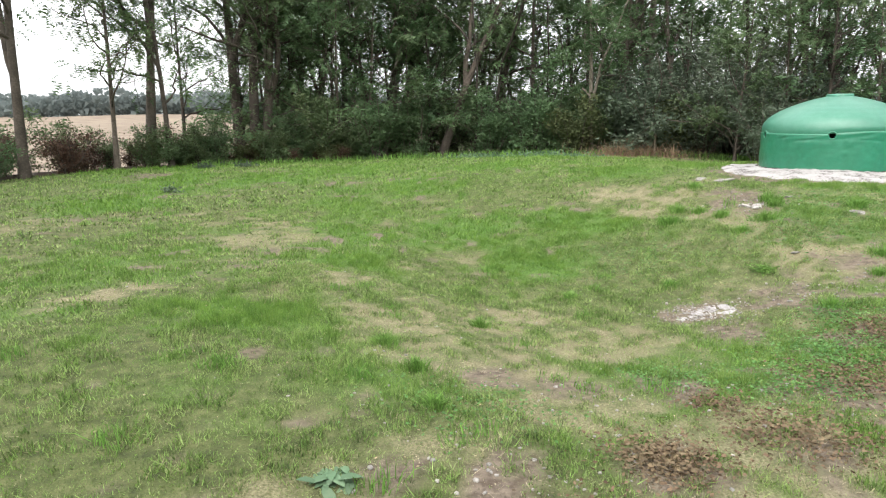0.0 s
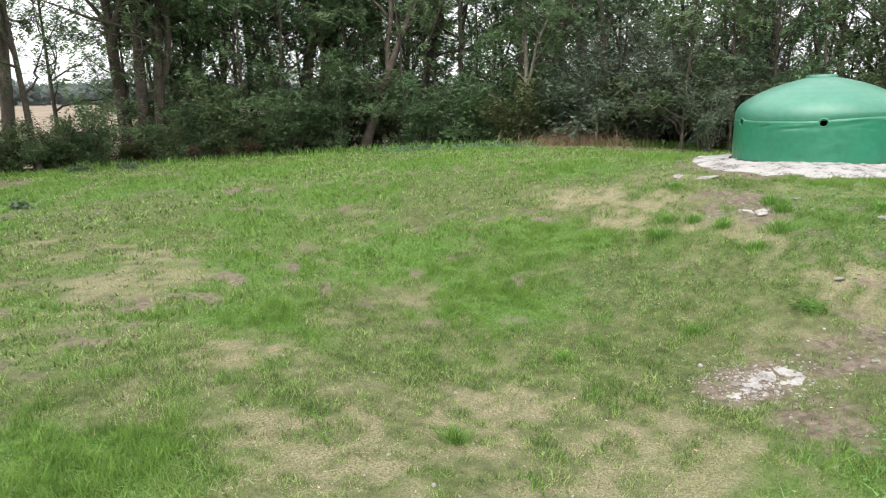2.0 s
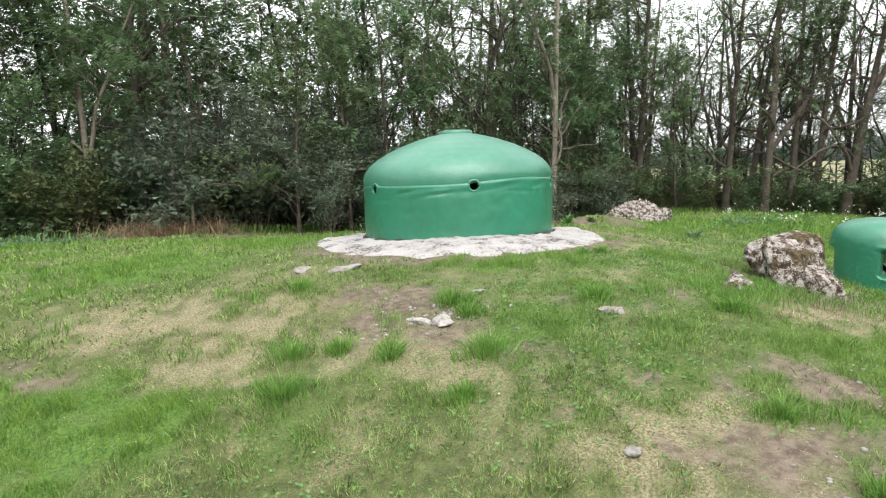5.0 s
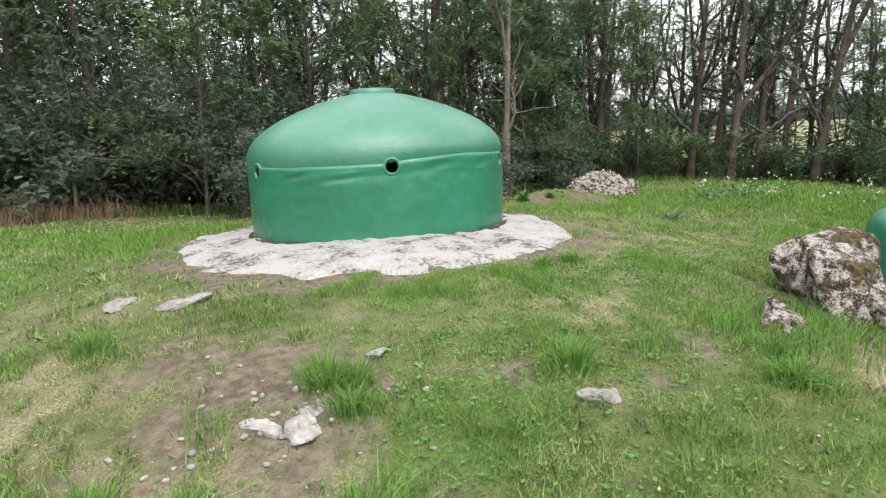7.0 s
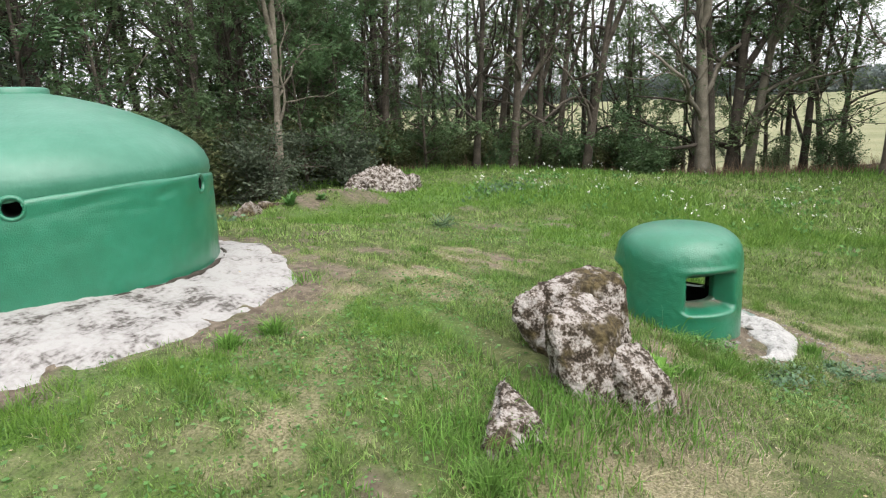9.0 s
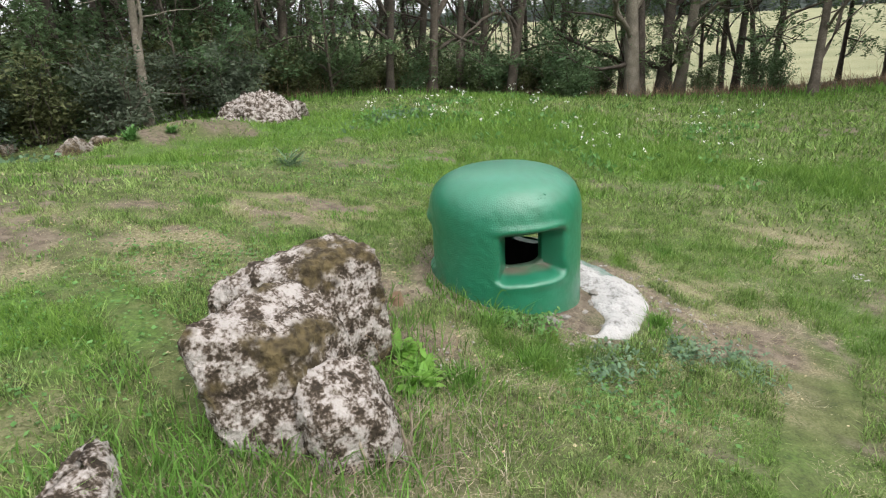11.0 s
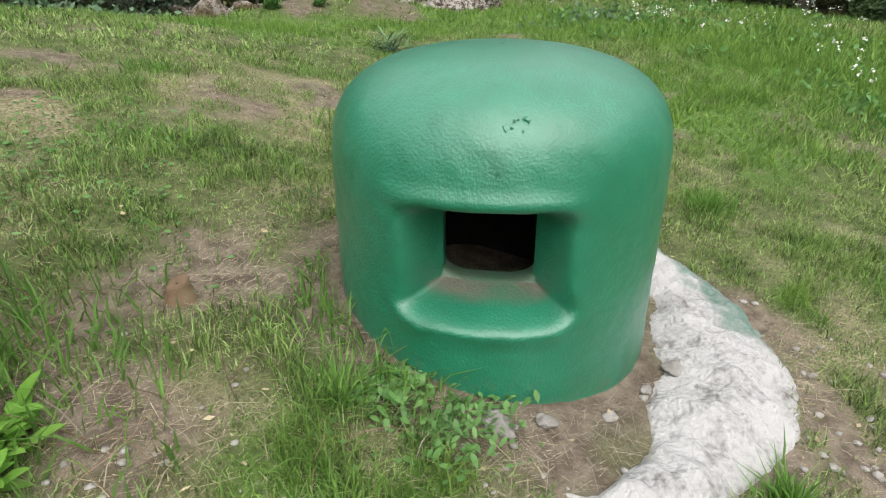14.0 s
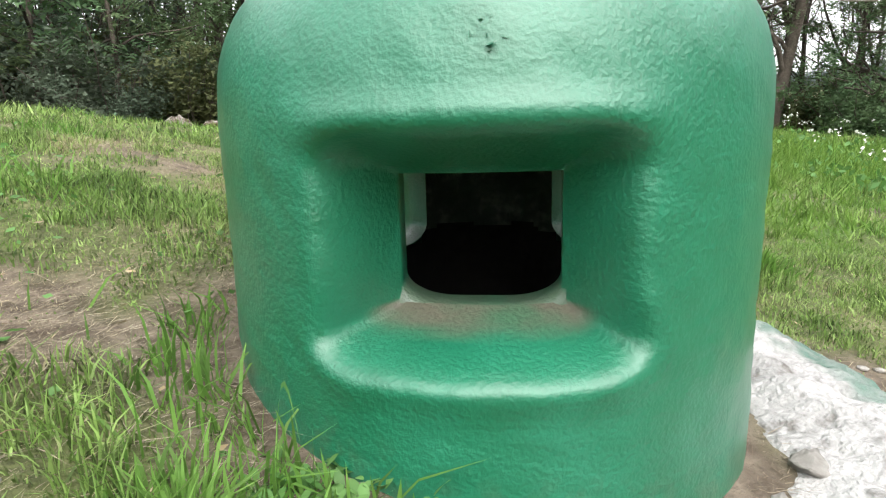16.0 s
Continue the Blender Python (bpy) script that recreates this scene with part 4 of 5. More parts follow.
for k in range(10):
    az = 80 + 26 * (k + g0.uniform(-0.4, 0.4)) / 9
    x, y = ring_spot(az, 3.5 + 6 * g0.random())
    tree("field_edge_tree", FILL[(k + 1) % 4], x, y, "leafy tree at the field edge", g0.uniform(0, 360), g0.uniform(0.75, 1.0), group="trees of the east wood")


def shrub_meshes(seed, w, h, leaves, material, leaf=0.115):
    """A many-stemmed bush with an uneven, gappy outline."""
    g = np.random.default_rng(seed)
    wood, tips = Pile(), []
    for _ in range(11):
        a, o = g.uniform(0, 6.28), g.uniform(0, 0.25)
        B, r = bough(g, (o * math.cos(a), o * math.sin(a), -0.1), (math.cos(a) * w / h * 0.55, math.sin(a) * w / h * 0.55, 1), h * g.uniform(0.6, 1.05), 0.028, 0.2, 8)
        wood.add(*tube(B, r, 4))
        tips += list(B[2:])
        for _ in range(2):
            j = g.integers(2, 8)
            d = g.normal(size=3) + np.array([0, 0, 0.3])
            T, tr = bough(g, B[j], d / np.linalg.norm(d), w * g.uniform(0.2, 0.45), 0.012, 0.25, 4)
            wood.add(*tube(T, tr, 3))
            tips += list(T[1:])
    C = np.array(tips)
    C = C[g.random(len(C)) < 0.55]
    N = C[g.integers(0, len(C), leaves)] + g.normal(size=(leaves, 3)) * [0.21, 0.21, 0.12] * math.sqrt(w / 2.5)
    N[:, 2] = np.abs(N[:, 2])
    return wood.mesh("trunk", M_BARK, True), mesh_np("crown", *leaf_tris(N, leaf, g, 0.55), material)


GREYS = [shrub_meshes(400 + k, 2.8, 3.2 + 0.5 * k, 4600, M_SHRUB, 0.135) for k in range(3)]
GREENS = [shrub_meshes(410 + k, 2.6, 2.6 + 0.6 * k, 4000, M_LEAF, 0.15) for k in range(3)]
OLIVES = [shrub_meshes(420 + k, 2.4, 2.3 + 0.5 * k, 3800, M_OLIVE, 0.135) for k in range(2)]
REDS = [shrub_meshes(430 + k, 2.0, 1.9 + 0.4 * k, 3600, M_RUSSET, 0.09) for k in range(2)]


def shrub(kind, x, y, size=1.0, turn=None):
    table, label = {"grey": (GREYS, "dense grey-green shrub at the wood edge"), "green": (GREENS, "leafy green shrub at the wood edge"), "olive": (OLIVES, "olive-brown shrub below the trees"), "red": (REDS, "dark russet bush at the field edge")}[kind]
    tree("shrub", table[g0.integers(len(table))], x, y, label, g0.uniform(0, 360) if turn is None else turn, size, "shrub", "shrubs of the wood edge")


def hides_trunk(x, y, margin=1.1):
    """Whether a bush here would stand before a trunk that is seen down to the ground."""
    for (ex, ey), table in (((0.6, 3.0), (NORTH[0], NORTH[1], NORTH[2], NORTH[7], NORTH[4])), ((6.5, 9.1), (EAST[9], EAST[12], EAST[13], EAST[1]))):
        for tx, ty, *_ in table:
            vx, vy = tx - ex, ty - ey
            t = ((x - ex) * vx + (y - ey) * vy) / (vx * vx + vy * vy)
            if 0.3 < t < 1.02 and abs((x - ex) * vy - (y - ey) * vx) / math.hypot(vx, vy) < margin:
                return True
    return False


for k in range(64):
    az = -46 + 94 * (k + g0.uniform(-0.45, 0.45)) / 63
    x, y = ring_spot(az, 1.0 + 4.2 * (k % 3) / 2 + g0.uniform(-0.3, 0.8))
    kind = ("green", "green", "olive")[k % 3] if az < -22 else ("olive", "green", "olive", "green")[k % 4] if az < -12 else ("grey", "grey", "grey", "olive")[k % 4] if az < 14 else ("olive", "green", "olive")[k % 3]
    if not hides_trunk(x, y):
        shrub(kind, x, y, g0.uniform(0.8, 1.2) * (1.25 if -14 < az < 14 else 1.0))
for k in range(24):
    az = 47 + 30 * (k + g0.uniform(-0.4, 0.4)) / 23
    x, y = ring_spot(az, 1.2 + 3 * (k % 2) + g0.uniform(0, 0.8))
    if not hides_trunk(x, y):
        shrub(("olive", "green", "olive")[k % 3], x, y, g0.uniform(0.6, 0.95))
for k in range(22):                                    # low hedge towards the field
    az = -66 + 22 * (k + g0.uniform(-0.4, 0.4)) / 21
    x, y = ring_spot(az, 0.6 + 1.8 * g0.random())
    shrub(("red", "green", "red", "olive")[k % 4], x, y, g0.uniform(0.35, 0.6))
for x, y, s, kind in ((-13.9, 19.6, 0.85, "red"), (-15.6, 18.2, 0.75, "red"), (-14.8, 17.2, 0.6, "green"), (-16.6, 19.4, 0.9, "green"), (-12.2, 24.6, 0.7, "green"), (-15.6, 22.0, 0.8, "olive"), (-10.0, 26.0, 0.7, "olive"), (10.7, 25.5, 0.32, "red"), (-14.6, 20.6, 0.8, "red"), (-16.2, 16.4, 0.5, "red"), (-12.6, 22.0, 0.55, "green"), (-11.4, 23.6, 0.6, "green"), (-14.2, 23.4, 0.75, "red"), (-12.6, 24.4, 0.8, "red"), (-16.0, 22.5, 0.7, "red"), (-9.4, 26.6, 0.6, "green"), (-7.6, 27.0, 0.7, "green"), (-13.5, 28.5, 0.6, "green"), (30.0, 16.6, 0.85, "green"), (31.4, 17.6, 0.8, "green"), (33.6, 12.6, 0.55, "green"), (34.6, 11.0, 0.6, "green"), (33.0, 10.2, 0.5, "green"), (18.2, 23.6, 0.7, "olive"), (13.2, 22.6, 0.6, "grey")):
    shrub(kind, x, y, s)


YOUNG = [grow(340 + k, 8.5, 0.09, (0.04 * (k - 1), 0.02), 1150, 0.06, 1.3, 18, 0.36, share=0.75) for k in range(3)]
for k in range(20):
    az = -53 + 24 * (k + g0.uniform(-0.4, 0.4)) / 19
    x, y = ring_spot(az, 2.0 + 5.0 * g0.random())
    if not hides_trunk(x, y, 2.2):
        tree("young_tree", YOUNG[k % 3], x, y, "young locust tree leafy down to the ground", g0.uniform(0, 360), g0.uniform(0.75, 1.2), group="trees of the north wood")
for k, (x, y, size) in enumerate(((10.6, 24.4, 0.7), (13.6, 24.2, 0.75), (9.0, 24.6, 0.7), (15.6, 23.4, 0.6), (12.2, 25.0, 0.9), (18.6, 23.0, 0.6), (20.5, 23.2, 0.7), (19.4, 24.6, 0.8), (22.0, 23.8, 0.75), (24.0, 22.6, 0.65), (21.2, 25.6, 0.85))):
    tree("young_tree", YOUNG[k % 3], x, y, "young leafy tree overhanging the hollow", g0.uniform(0, 360), size, group="trees round the hollow")
for x, y in ((9.4, 23.4), (11.4, 23.6), (13.0, 23.4), (14.7, 22.8), (16.0, 22.2), (19.2, 21.8)):
    shrub(("grey", "olive")[int(x * 10) % 2], x, y, 0.8)


def undergrowth():
    """Dim foliage and stems that fill the depth of the wood."""
    g = np.random.default_rng(21)
    n = 14500
    u = g.random(n)
    az = np.where(u < 0.17, g.uniform(-50, -22, n), np.where(u < 0.70, g.uniform(-22, 14, n), g.uniform(14, 77, n)))
    r = np.interp(az, RIM_AZ, RIM_R) + g.uniform(6, 19, n)
    x, y = HEART[0] + r * np.sin(np.radians(az)), HEART[1] + r * np.cos(np.radians(az))
    top = np.where(az < 12, 7.0 + 5.0 * vnoise(x, y, 3.0, 2), 3.0 + 3.5 * vnoise(x, y, 3.0, 2)) * (1 - 0.35 * smooth(25, 60, az))
    z = lie(x, y) + top * g.random(n)
    tagged(new("undergrowth", mesh_np("undergrowth", *sprays(np.stack([x, y, z], 1), 0.62, g), M_LEAF)), "dim dense foliage inside the wood", "undergrowth", kind="stuff")
    pile = Pile()
    for k in range(210):
        a = g.uniform(-44, 72) if k < 150 else g.uniform(8, 66)
        x, y = ring_spot(a, g.uniform(3, 22))
        B, rr = bough(g, (x, y, at(x, y) - 0.2), (g.normal() * 0.08, g.normal() * 0.08, 1), g.uniform(6, 13), g.uniform(0.03, 0.10), 0.13, 9)
        pile.add(*tube(B, rr, 5))
        for _ in range(4):
            j = g.integers(3, 9)
            T, tr = bough(g, B[j], g.normal(size=3) + np.array([0, 0, 0.6]), g.uniform(0.8, 2.4), 0.02, 0.3, 5)
            pile.add(*tube(T, tr, 4))
    tagged(new("saplings", pile.mesh("saplings", M_BARK, True)), "thin bare saplings inside the wood", "saplings", kind="stuff")


undergrowth()


def wood_behind():
    """Unseen screen of leaves closing the walk's start side, added to cut low skylight."""
    g = np.random.default_rng(33)
    n = 15000
    az = np.where(g.random(n) < 0.5, g.uniform(100, 180, n), g.uniform(-180, -86, n))
    r = np.interp(az, RIM_AZ, RIM_R) + 1 + 12 * g.random(n)
    x, y = HEART[0] + r * np.sin(np.radians(az)), HEART[1] + r * np.cos(np.radians(az))
    z = lie(x, y) + 11 * g.random(n) * (0.7 + 0.5 * vnoise(x, y, 5, 2))
    tagged(new("wood_behind", mesh_np("wood_behind", *leaf_quads(np.stack([x, y, z], 1), 0.9, g, 0.2, 0.7), M_SHRUB)), "unseen leaf screen added to cut low skylight", "wood", kind="stuff")


wood_behind()


def far_woods():
    """Tree belts on the horizon beyond the fields."""
    g = np.random.default_rng(31)
    n = 60000
    az = g.uniform(-75, 125, n)
    d = 430 + 60 * g.random(n) + 90 * np.sin(np.radians(az * 3))
    x, y = HEART[0] + d * np.sin(np.radians(az)), HEART[1] + d * np.cos(np.radians(az))
    z = lie(x, y) + 11 * g.random(n) ** 0.8 * (0.6 + 0.6 * vnoise(x, y, 25, 3))
    tagged(new("far_woods", mesh_np("far_woods", *leaf_tris(np.stack([x, y, z], 1), 3.0, g, 0.9, 0.2), M_FARWOOD)), "belt of far woods beyond the fields, haze in its colour", "far woods", kind="stuff")


far_woods()


# ---- grass and weeds ----
def blades(name, x, y, height, width, dry, material, label, gen, lean=0.45, category="grass", bend=True, lush=None, heading=None):
    """Blades of grass at those places, each bent once."""
    n = len(x)
    lean = np.broadcast_to(lean, (n,))
    z = lie(x, y) - 0.008
    a = gen.uniform(0, 2 * np.pi, n) if heading is None else heading + gen.normal(0, 0.5, n)
    f = gen.uniform(0, 2 * np.pi, n)
    k = np.abs(gen.normal(0, 1, n)) * lean * height
    dx, dy = np.cos(a) * k, np.sin(a) * k
    wx, wy = np.cos(f) * width / 2, np.sin(f) * width / 2
    B = np.stack([x, y, z], 1)
    W = np.stack([wx, wy, wx * 0], 1)
    mid = B + np.stack([dx * 0.35, dy * 0.35, height * 0.6], 1)
    tip = B + np.stack([dx, dy, height * 0.95], 1)
    if bend:
        V = np.stack([B - W, B + W, mid + W * 0.8, mid - W * 0.8, tip], 1).reshape(-1, 3)
        q = np.arange(n)[:, None] * 5
        F = np.concatenate([q + [[0, 1, 2]], q + [[0, 2, 3]], q + [[3, 2, 4]]])
        per = 5
    else:
        V = np.stack([B - W, B + W, tip], 1).reshape(-1, 3)
        F = np.arange(3 * n).reshape(-1, 3)
        per = 3
    me = mesh_np(name, V, F, material)
    if dry is not None:
        values(me, "dry", np.repeat(dry, per))
        values(me, "lush", np.repeat(lush, per))
    return tagged(new(name, me), label, category, kind="stuff")


def free_of_things(x, y):
    d = np.hypot(x - DOME[0], y - DOME[1])
    a = np.degrees(np.arctan2(y - DOME[1], x - DOME[0]))
    apron = np.interp(a, [-180, -150, -117, -90, -65, -45, -10, 30, 90, 140, 180], [2.5, 2.7, 2.75, 2.6, 2.4, 2.2, 1.9, 1.85, 2.05, 2.25, 2.5])
    b = np.hypot(x - BELL[0], y - BELL[1])
    c = np.degrees(np.arctan2(y - BELL[1], x - BELL[0]))
    collar = (b < 1.08) & (c > -118) & (c < 15)
    return (d > apron - 0.08) & (b > 0.62) & ~collar


def lawn(name, box, per_m2, height, width, seed, inside=None, bend=True):
    g = np.random.default_rng(seed)
    x0, y0, x1, y1 = box
    n = int((x1 - x0) * (y1 - y0) * per_m2)
    x, y = g.uniform(x0, x1, n), g.uniform(y0, y1, n)
    ok = free_of_things(x, y) & (rim(x, y) < 0.6) & (np.hypot((x - 11.7) / 2.3, (y - 21.0) / 1.4) > 1.0)
    if inside is not None:
        ok &= inside(x, y)
    bare, dry = covers(x, y)
    lush = lush_at(x, y)
    clump = smooth(0.25, 0.75, vnoise(x, y, 0.11, 3) * 0.5 + vnoise(x, y, 0.27, 4) * 0.3 + vnoise(x, y, 0.9, 1) * 0.2)
    ok &= g.random(n) > bare * 0.86
    ok &= g.random(n) < 0.72 + 0.28 * clump
    x, y, dry, clump, bare, lush = x[ok], y[ok], dry[ok], clump[ok], bare[ok], lush[ok]
    dry = dry * (1 - 0.8 * lush)
    straw = np.clip((g.random(len(x)) < (0.14 + dry * 0.6) * (1 - 0.7 * lush)) * g.uniform(0.4, 1, len(x)) + dry * 0.22, 0, 1)
    h = height * g.uniform(0.45, 1.25, len(x)) * (0.45 + 1.1 * clump ** 1.5) * (1 - 0.4 * dry) * (1 - 0.4 * bare) * np.where(straw > 0.35, 0.55, 1.0)
    rank = smooth(14, 19, x) * smooth(16, 12, y - x * 0.15)
    blades(name, x, y, h * (1 + 0.9 * rank) * (0.85 + 0.45 * lush), width * g.uniform(0.7, 1.3, len(x)), straw, M_BLADE, "short mown grass with dry straw", g, np.where(straw > 0.35, 1.8, 0.75), bend=bend, lush=lush)


def along(x, y):
    """Metres from the line walked."""
    d = np.full(x.shape, 99.0)
    way = [(0.9, 0.5), (0.6, 3.5), (2.2, 7.2), (4.6, 9.2), (7.0, 9.0), (9.5, 8.8), (11.0, 9.9)]
    for p, q in zip(way[:-1], way[1:]):
        ex, ey = q[0] - p[0], q[1] - p[1]
        t = np.clip(((x - p[0]) * ex + (y - p[1]) * ey) / (ex * ex + ey * ey), 0, 1)
        d = np.minimum(d, np.hypot(x - p[0] - t * ex, y - p[1] - t * ey))
    return d


lawn("grass", (9.6, 8.8, 14.2, 13.8), 8600, 0.062, 0.0048, 1, lambda x, y: (np.hypot(x - 11.6, y - 10.9) < 2.5))
lawn("grass", (-4.5, 1.5, 16, 15), 4800, 0.060, 0.0080, 2, lambda x, y: (along(x, y) < 4.5) & (np.hypot(x - 11.6, y - 10.9) >= 2.5), False)
lawn("grass", (-11, 1, 24, 21), 1050, 0.065, 0.018, 3, lambda x, y: (along(x, y) >= 4.5) & (along(x, y) < 9.5), False)
lawn("grass", (-17, 1, 33, 28), 270, 0.075, 0.036, 4, lambda x, y: along(x, y) >= 9.5, False)


def tufts():
    """Taller clumps of grass."""
    g = np.random.default_rng(41)
    spots_ = [(0.65, 6.87, 0.2, 0.16), (-0.18, 5.64, 0.25, 0.15), (0.23, 5.06, 0.24, 0.15), (0.48, 4.29, 0.2, 0.14), (4.6, 11.5, 0.24, 0.2), (5.14, 10.95, 0.42, 0.24), (4.32, 11.84, 0.25, 0.18), (4.0, 12.05, 0.3, 0.18), (3.72, 11.53, 0.4, 0.2),
              (6.67, 11.2, 0.3, 0.2), (7.59, 10.4, 0.4, 0.18), (8.36, 12.62, 0.15, 0.16), (8.0, 12.63, 0.15, 0.14), (5.54, 11.97, 0.25, 0.25), (10.9, 10.2, 0.3, 0.13), (11.1, 10.6, 0.25, 0.11), (12.07, 9.68, 0.16, 0.14), (10.3, 10.35, 0.3, 0.16),
              (5.64, 8.46, 0.22, 0.14), (3.19, 8.94, 0.25, 0.12), (4.65, 7.5, 0.3, 0.14), (1.8, 8.62, 0.25, 0.12), (6.02, 9.13, 0.3, 0.15), (4.64, 10.57, 0.25, 0.13), (4.62, 13.41, 0.25, 0.17), (5.66, 11.85, 0.2, 0.17), (5.5, 11.65, 0.18, 0.18), (7.87, 10.65, 0.3, 0.15), (13.76, 11.1, 0.3, 0.16)]
    X, Y, H, T = [], [], [], []
    for x, y, r, h in spots_:
        n = int(130 + 480 * r)
        a, d = g.uniform(0, 6.28, n), np.abs(g.normal(size=n)) * r * 0.30
        X.append(x + d * np.cos(a))
        Y.append(y + d * np.sin(a))
        T.append(a)
        H.append(h * 0.8 * g.uniform(0.4, 1.15, n) * (1.1 - 0.5 * d / r))
    m = 260
    cx, cy = g.uniform(-8, 20, m), g.uniform(3, 20, m)
    for x, y in zip(cx, cy):
        n = 60
        X.append(x + g.normal(size=n) * 0.08)
        Y.append(y + g.normal(size=n) * 0.08)
        H.append(g.uniform(0.06, 0.13) * g.uniform(0.5, 1.2, n))
        T.append(g.uniform(0, 6.28, n))
    for a in np.linspace(150, 215, 24):            # long grass against the bell
        x, y = BELL[0] + 0.68 * math.cos(radians(a)), BELL[1] + 0.68 * math.sin(radians(a))
        n = 13
        X.append(x + g.normal(size=n) * 0.07)
        Y.append(y + g.normal(size=n) * 0.06)
        H.append(0.10 * g.uniform(0.4, 1.3, n))
        T.append(g.uniform(0, 6.28, n))
    for px, py, r in ((9.0, 10.5, 0.4), (9.3, 10.25, 0.4), (8.8, 10.85, 0.35), (9.9, 10.5, 0.4), (8.4, 10.6, 0.35), (8.2, 10.95, 0.3), (10.4, 11.0, 0.35), (8.1, 10.65, 0.3)):   # round the broken concrete
        n = 420
        X.append(px + g.normal(size=n) * r * 0.6)
        Y.append(py + g.normal(size=n) * r * 0.6)
        H.append(0.13 * g.uniform(0.4, 1.3, n))
        T.append(g.uniform(0, 6.28, n))
    X, Y, H, T = np.concatenate(X), np.concatenate(Y), np.concatenate(H), np.concatenate(T)
    ok = free_of_things(X, Y)
    X, Y, H, T = X[ok], Y[ok], H[ok], T[ok]
    blades("grass_tufts", X, Y, H, 0.007 + 0.003 * g.random(len(X)), None, M_TUFT, "lush taller grass tufts", g, 0.75, heading=T)
    n = 2200                                          # straw stalks near the rocks
    x, y = 9.35 + g.normal(size=n) * 0.5, 10.32 + g.normal(size=n) * 0.28
    blades("straw", x, y, g.uniform(0.03, 0.13, n), np.full(n, 0.004), None, M_NEEDLE, "dry straw among the broken concrete", g, 1.6)
    n = 26000                                         # thatch and needles on the bare soil
    a, r = g.uniform(0, 6.28, n), 0.6 + np.abs(g.normal(size=n)) * 0.42
    x, y = BELL[0] + r * np.cos(a), BELL[1] + r * np.sin(a)
    blades("thatch", x, y, g.uniform(0.004, 0.016, n), np.full(n, 0.0026), None, M_NEEDLE, "dead needles and thatch on bare soil", g, 6.0)


tufts()


def verge():
    """Tall dry grass and bramble along the wood's foot."""
    g = np.random.default_rng(43)
    m, n = 1900, 7400
    az = g.uniform(46, 102, n)
    r = np.interp(az, RIM_AZ, RIM_R) + 0.7 + np.abs(g.normal(size=n)) * 0.9
    x, y = HEART[0] + r * np.sin(np.radians(az)), HEART[1] + r * np.cos(np.radians(az))
    x[:m], y[:m] = 5.8 + g.normal(size=m) * 1.0, 26.1 + g.normal(size=m) * 0.45
    blades("dry_verge", x, y, g.uniform(0.1, 0.5, n) * np.where(g.random(n) < 0.12, 1.9, 1.0), np.full(n, 0.016), None, M_HAY, "tall dry russet grass along the wood", g, 0.9)
    n = 7000
    az = g.uniform(-60, 100, n)
    r = np.interp(az, RIM_AZ, RIM_R) + g.normal(size=n) * 0.5 + 0.2
    x, y = HEART[0] + r * np.sin(np.radians(az)), HEART[1] + r * np.cos(np.radians(az))
    blades("green_verge", x, y, g.uniform(0.1, 0.35, n), np.full(n, 0.03), None, M_TUFT, "rank green grass along the wood", g, 0.5)


verge()


def flowers():
    """White-flowered weeds in the meadow beyond the bell."""
    g = np.random.default_rng(47)
    stems, heads, greens = Pile(), Pile(), Pile()
    for _ in range(64):
        x, y = g.uniform(17, 28), g.uniform(9.5, 18)
        z, h = at(x, y), g.uniform(0.25, 0.6)
        for _ in range(g.integers(1, 4)):
            tip = np.array([x + g.normal() * 0.12, y + g.normal() * 0.12, z + h * g.uniform(0.7, 1.1)])
            V, F = tube(np.array([[x, y, z - 0.02], [(x + tip[0]) / 2, (y + tip[1]) / 2, z + h * 0.55], tip]), [0.004, 0.003, 0.002], 3)
            stems.add(V, F)
            V, F = leaf_quads(tip + g.normal(size=(5, 3)) * 0.018, 0.032, g, 0, 0.9)
            heads.add(V, F)
        V, F = leaf_quads(np.array([x, y, z + 0.1]) + g.normal(size=(22, 3)) * [0.14, 0.14, 0.05], 0.10, g, 0, 0.6)
        greens.add(V, F)
    tagged(new("meadow_flowers", heads.mesh("meadow_flowers", M_PETAL)), "small white meadow flowers", "flowers", kind="stuff")
    tagged(new("flower_stems", stems.mesh("flower_stems", M_TUFT)), "thin green flower stems", "flowers", kind="stuff")
    tagged(new("meadow_weeds", greens.mesh("meadow_weeds", M_WEED)), "broad green weeds in the meadow", "weeds", kind="stuff")


flowers()


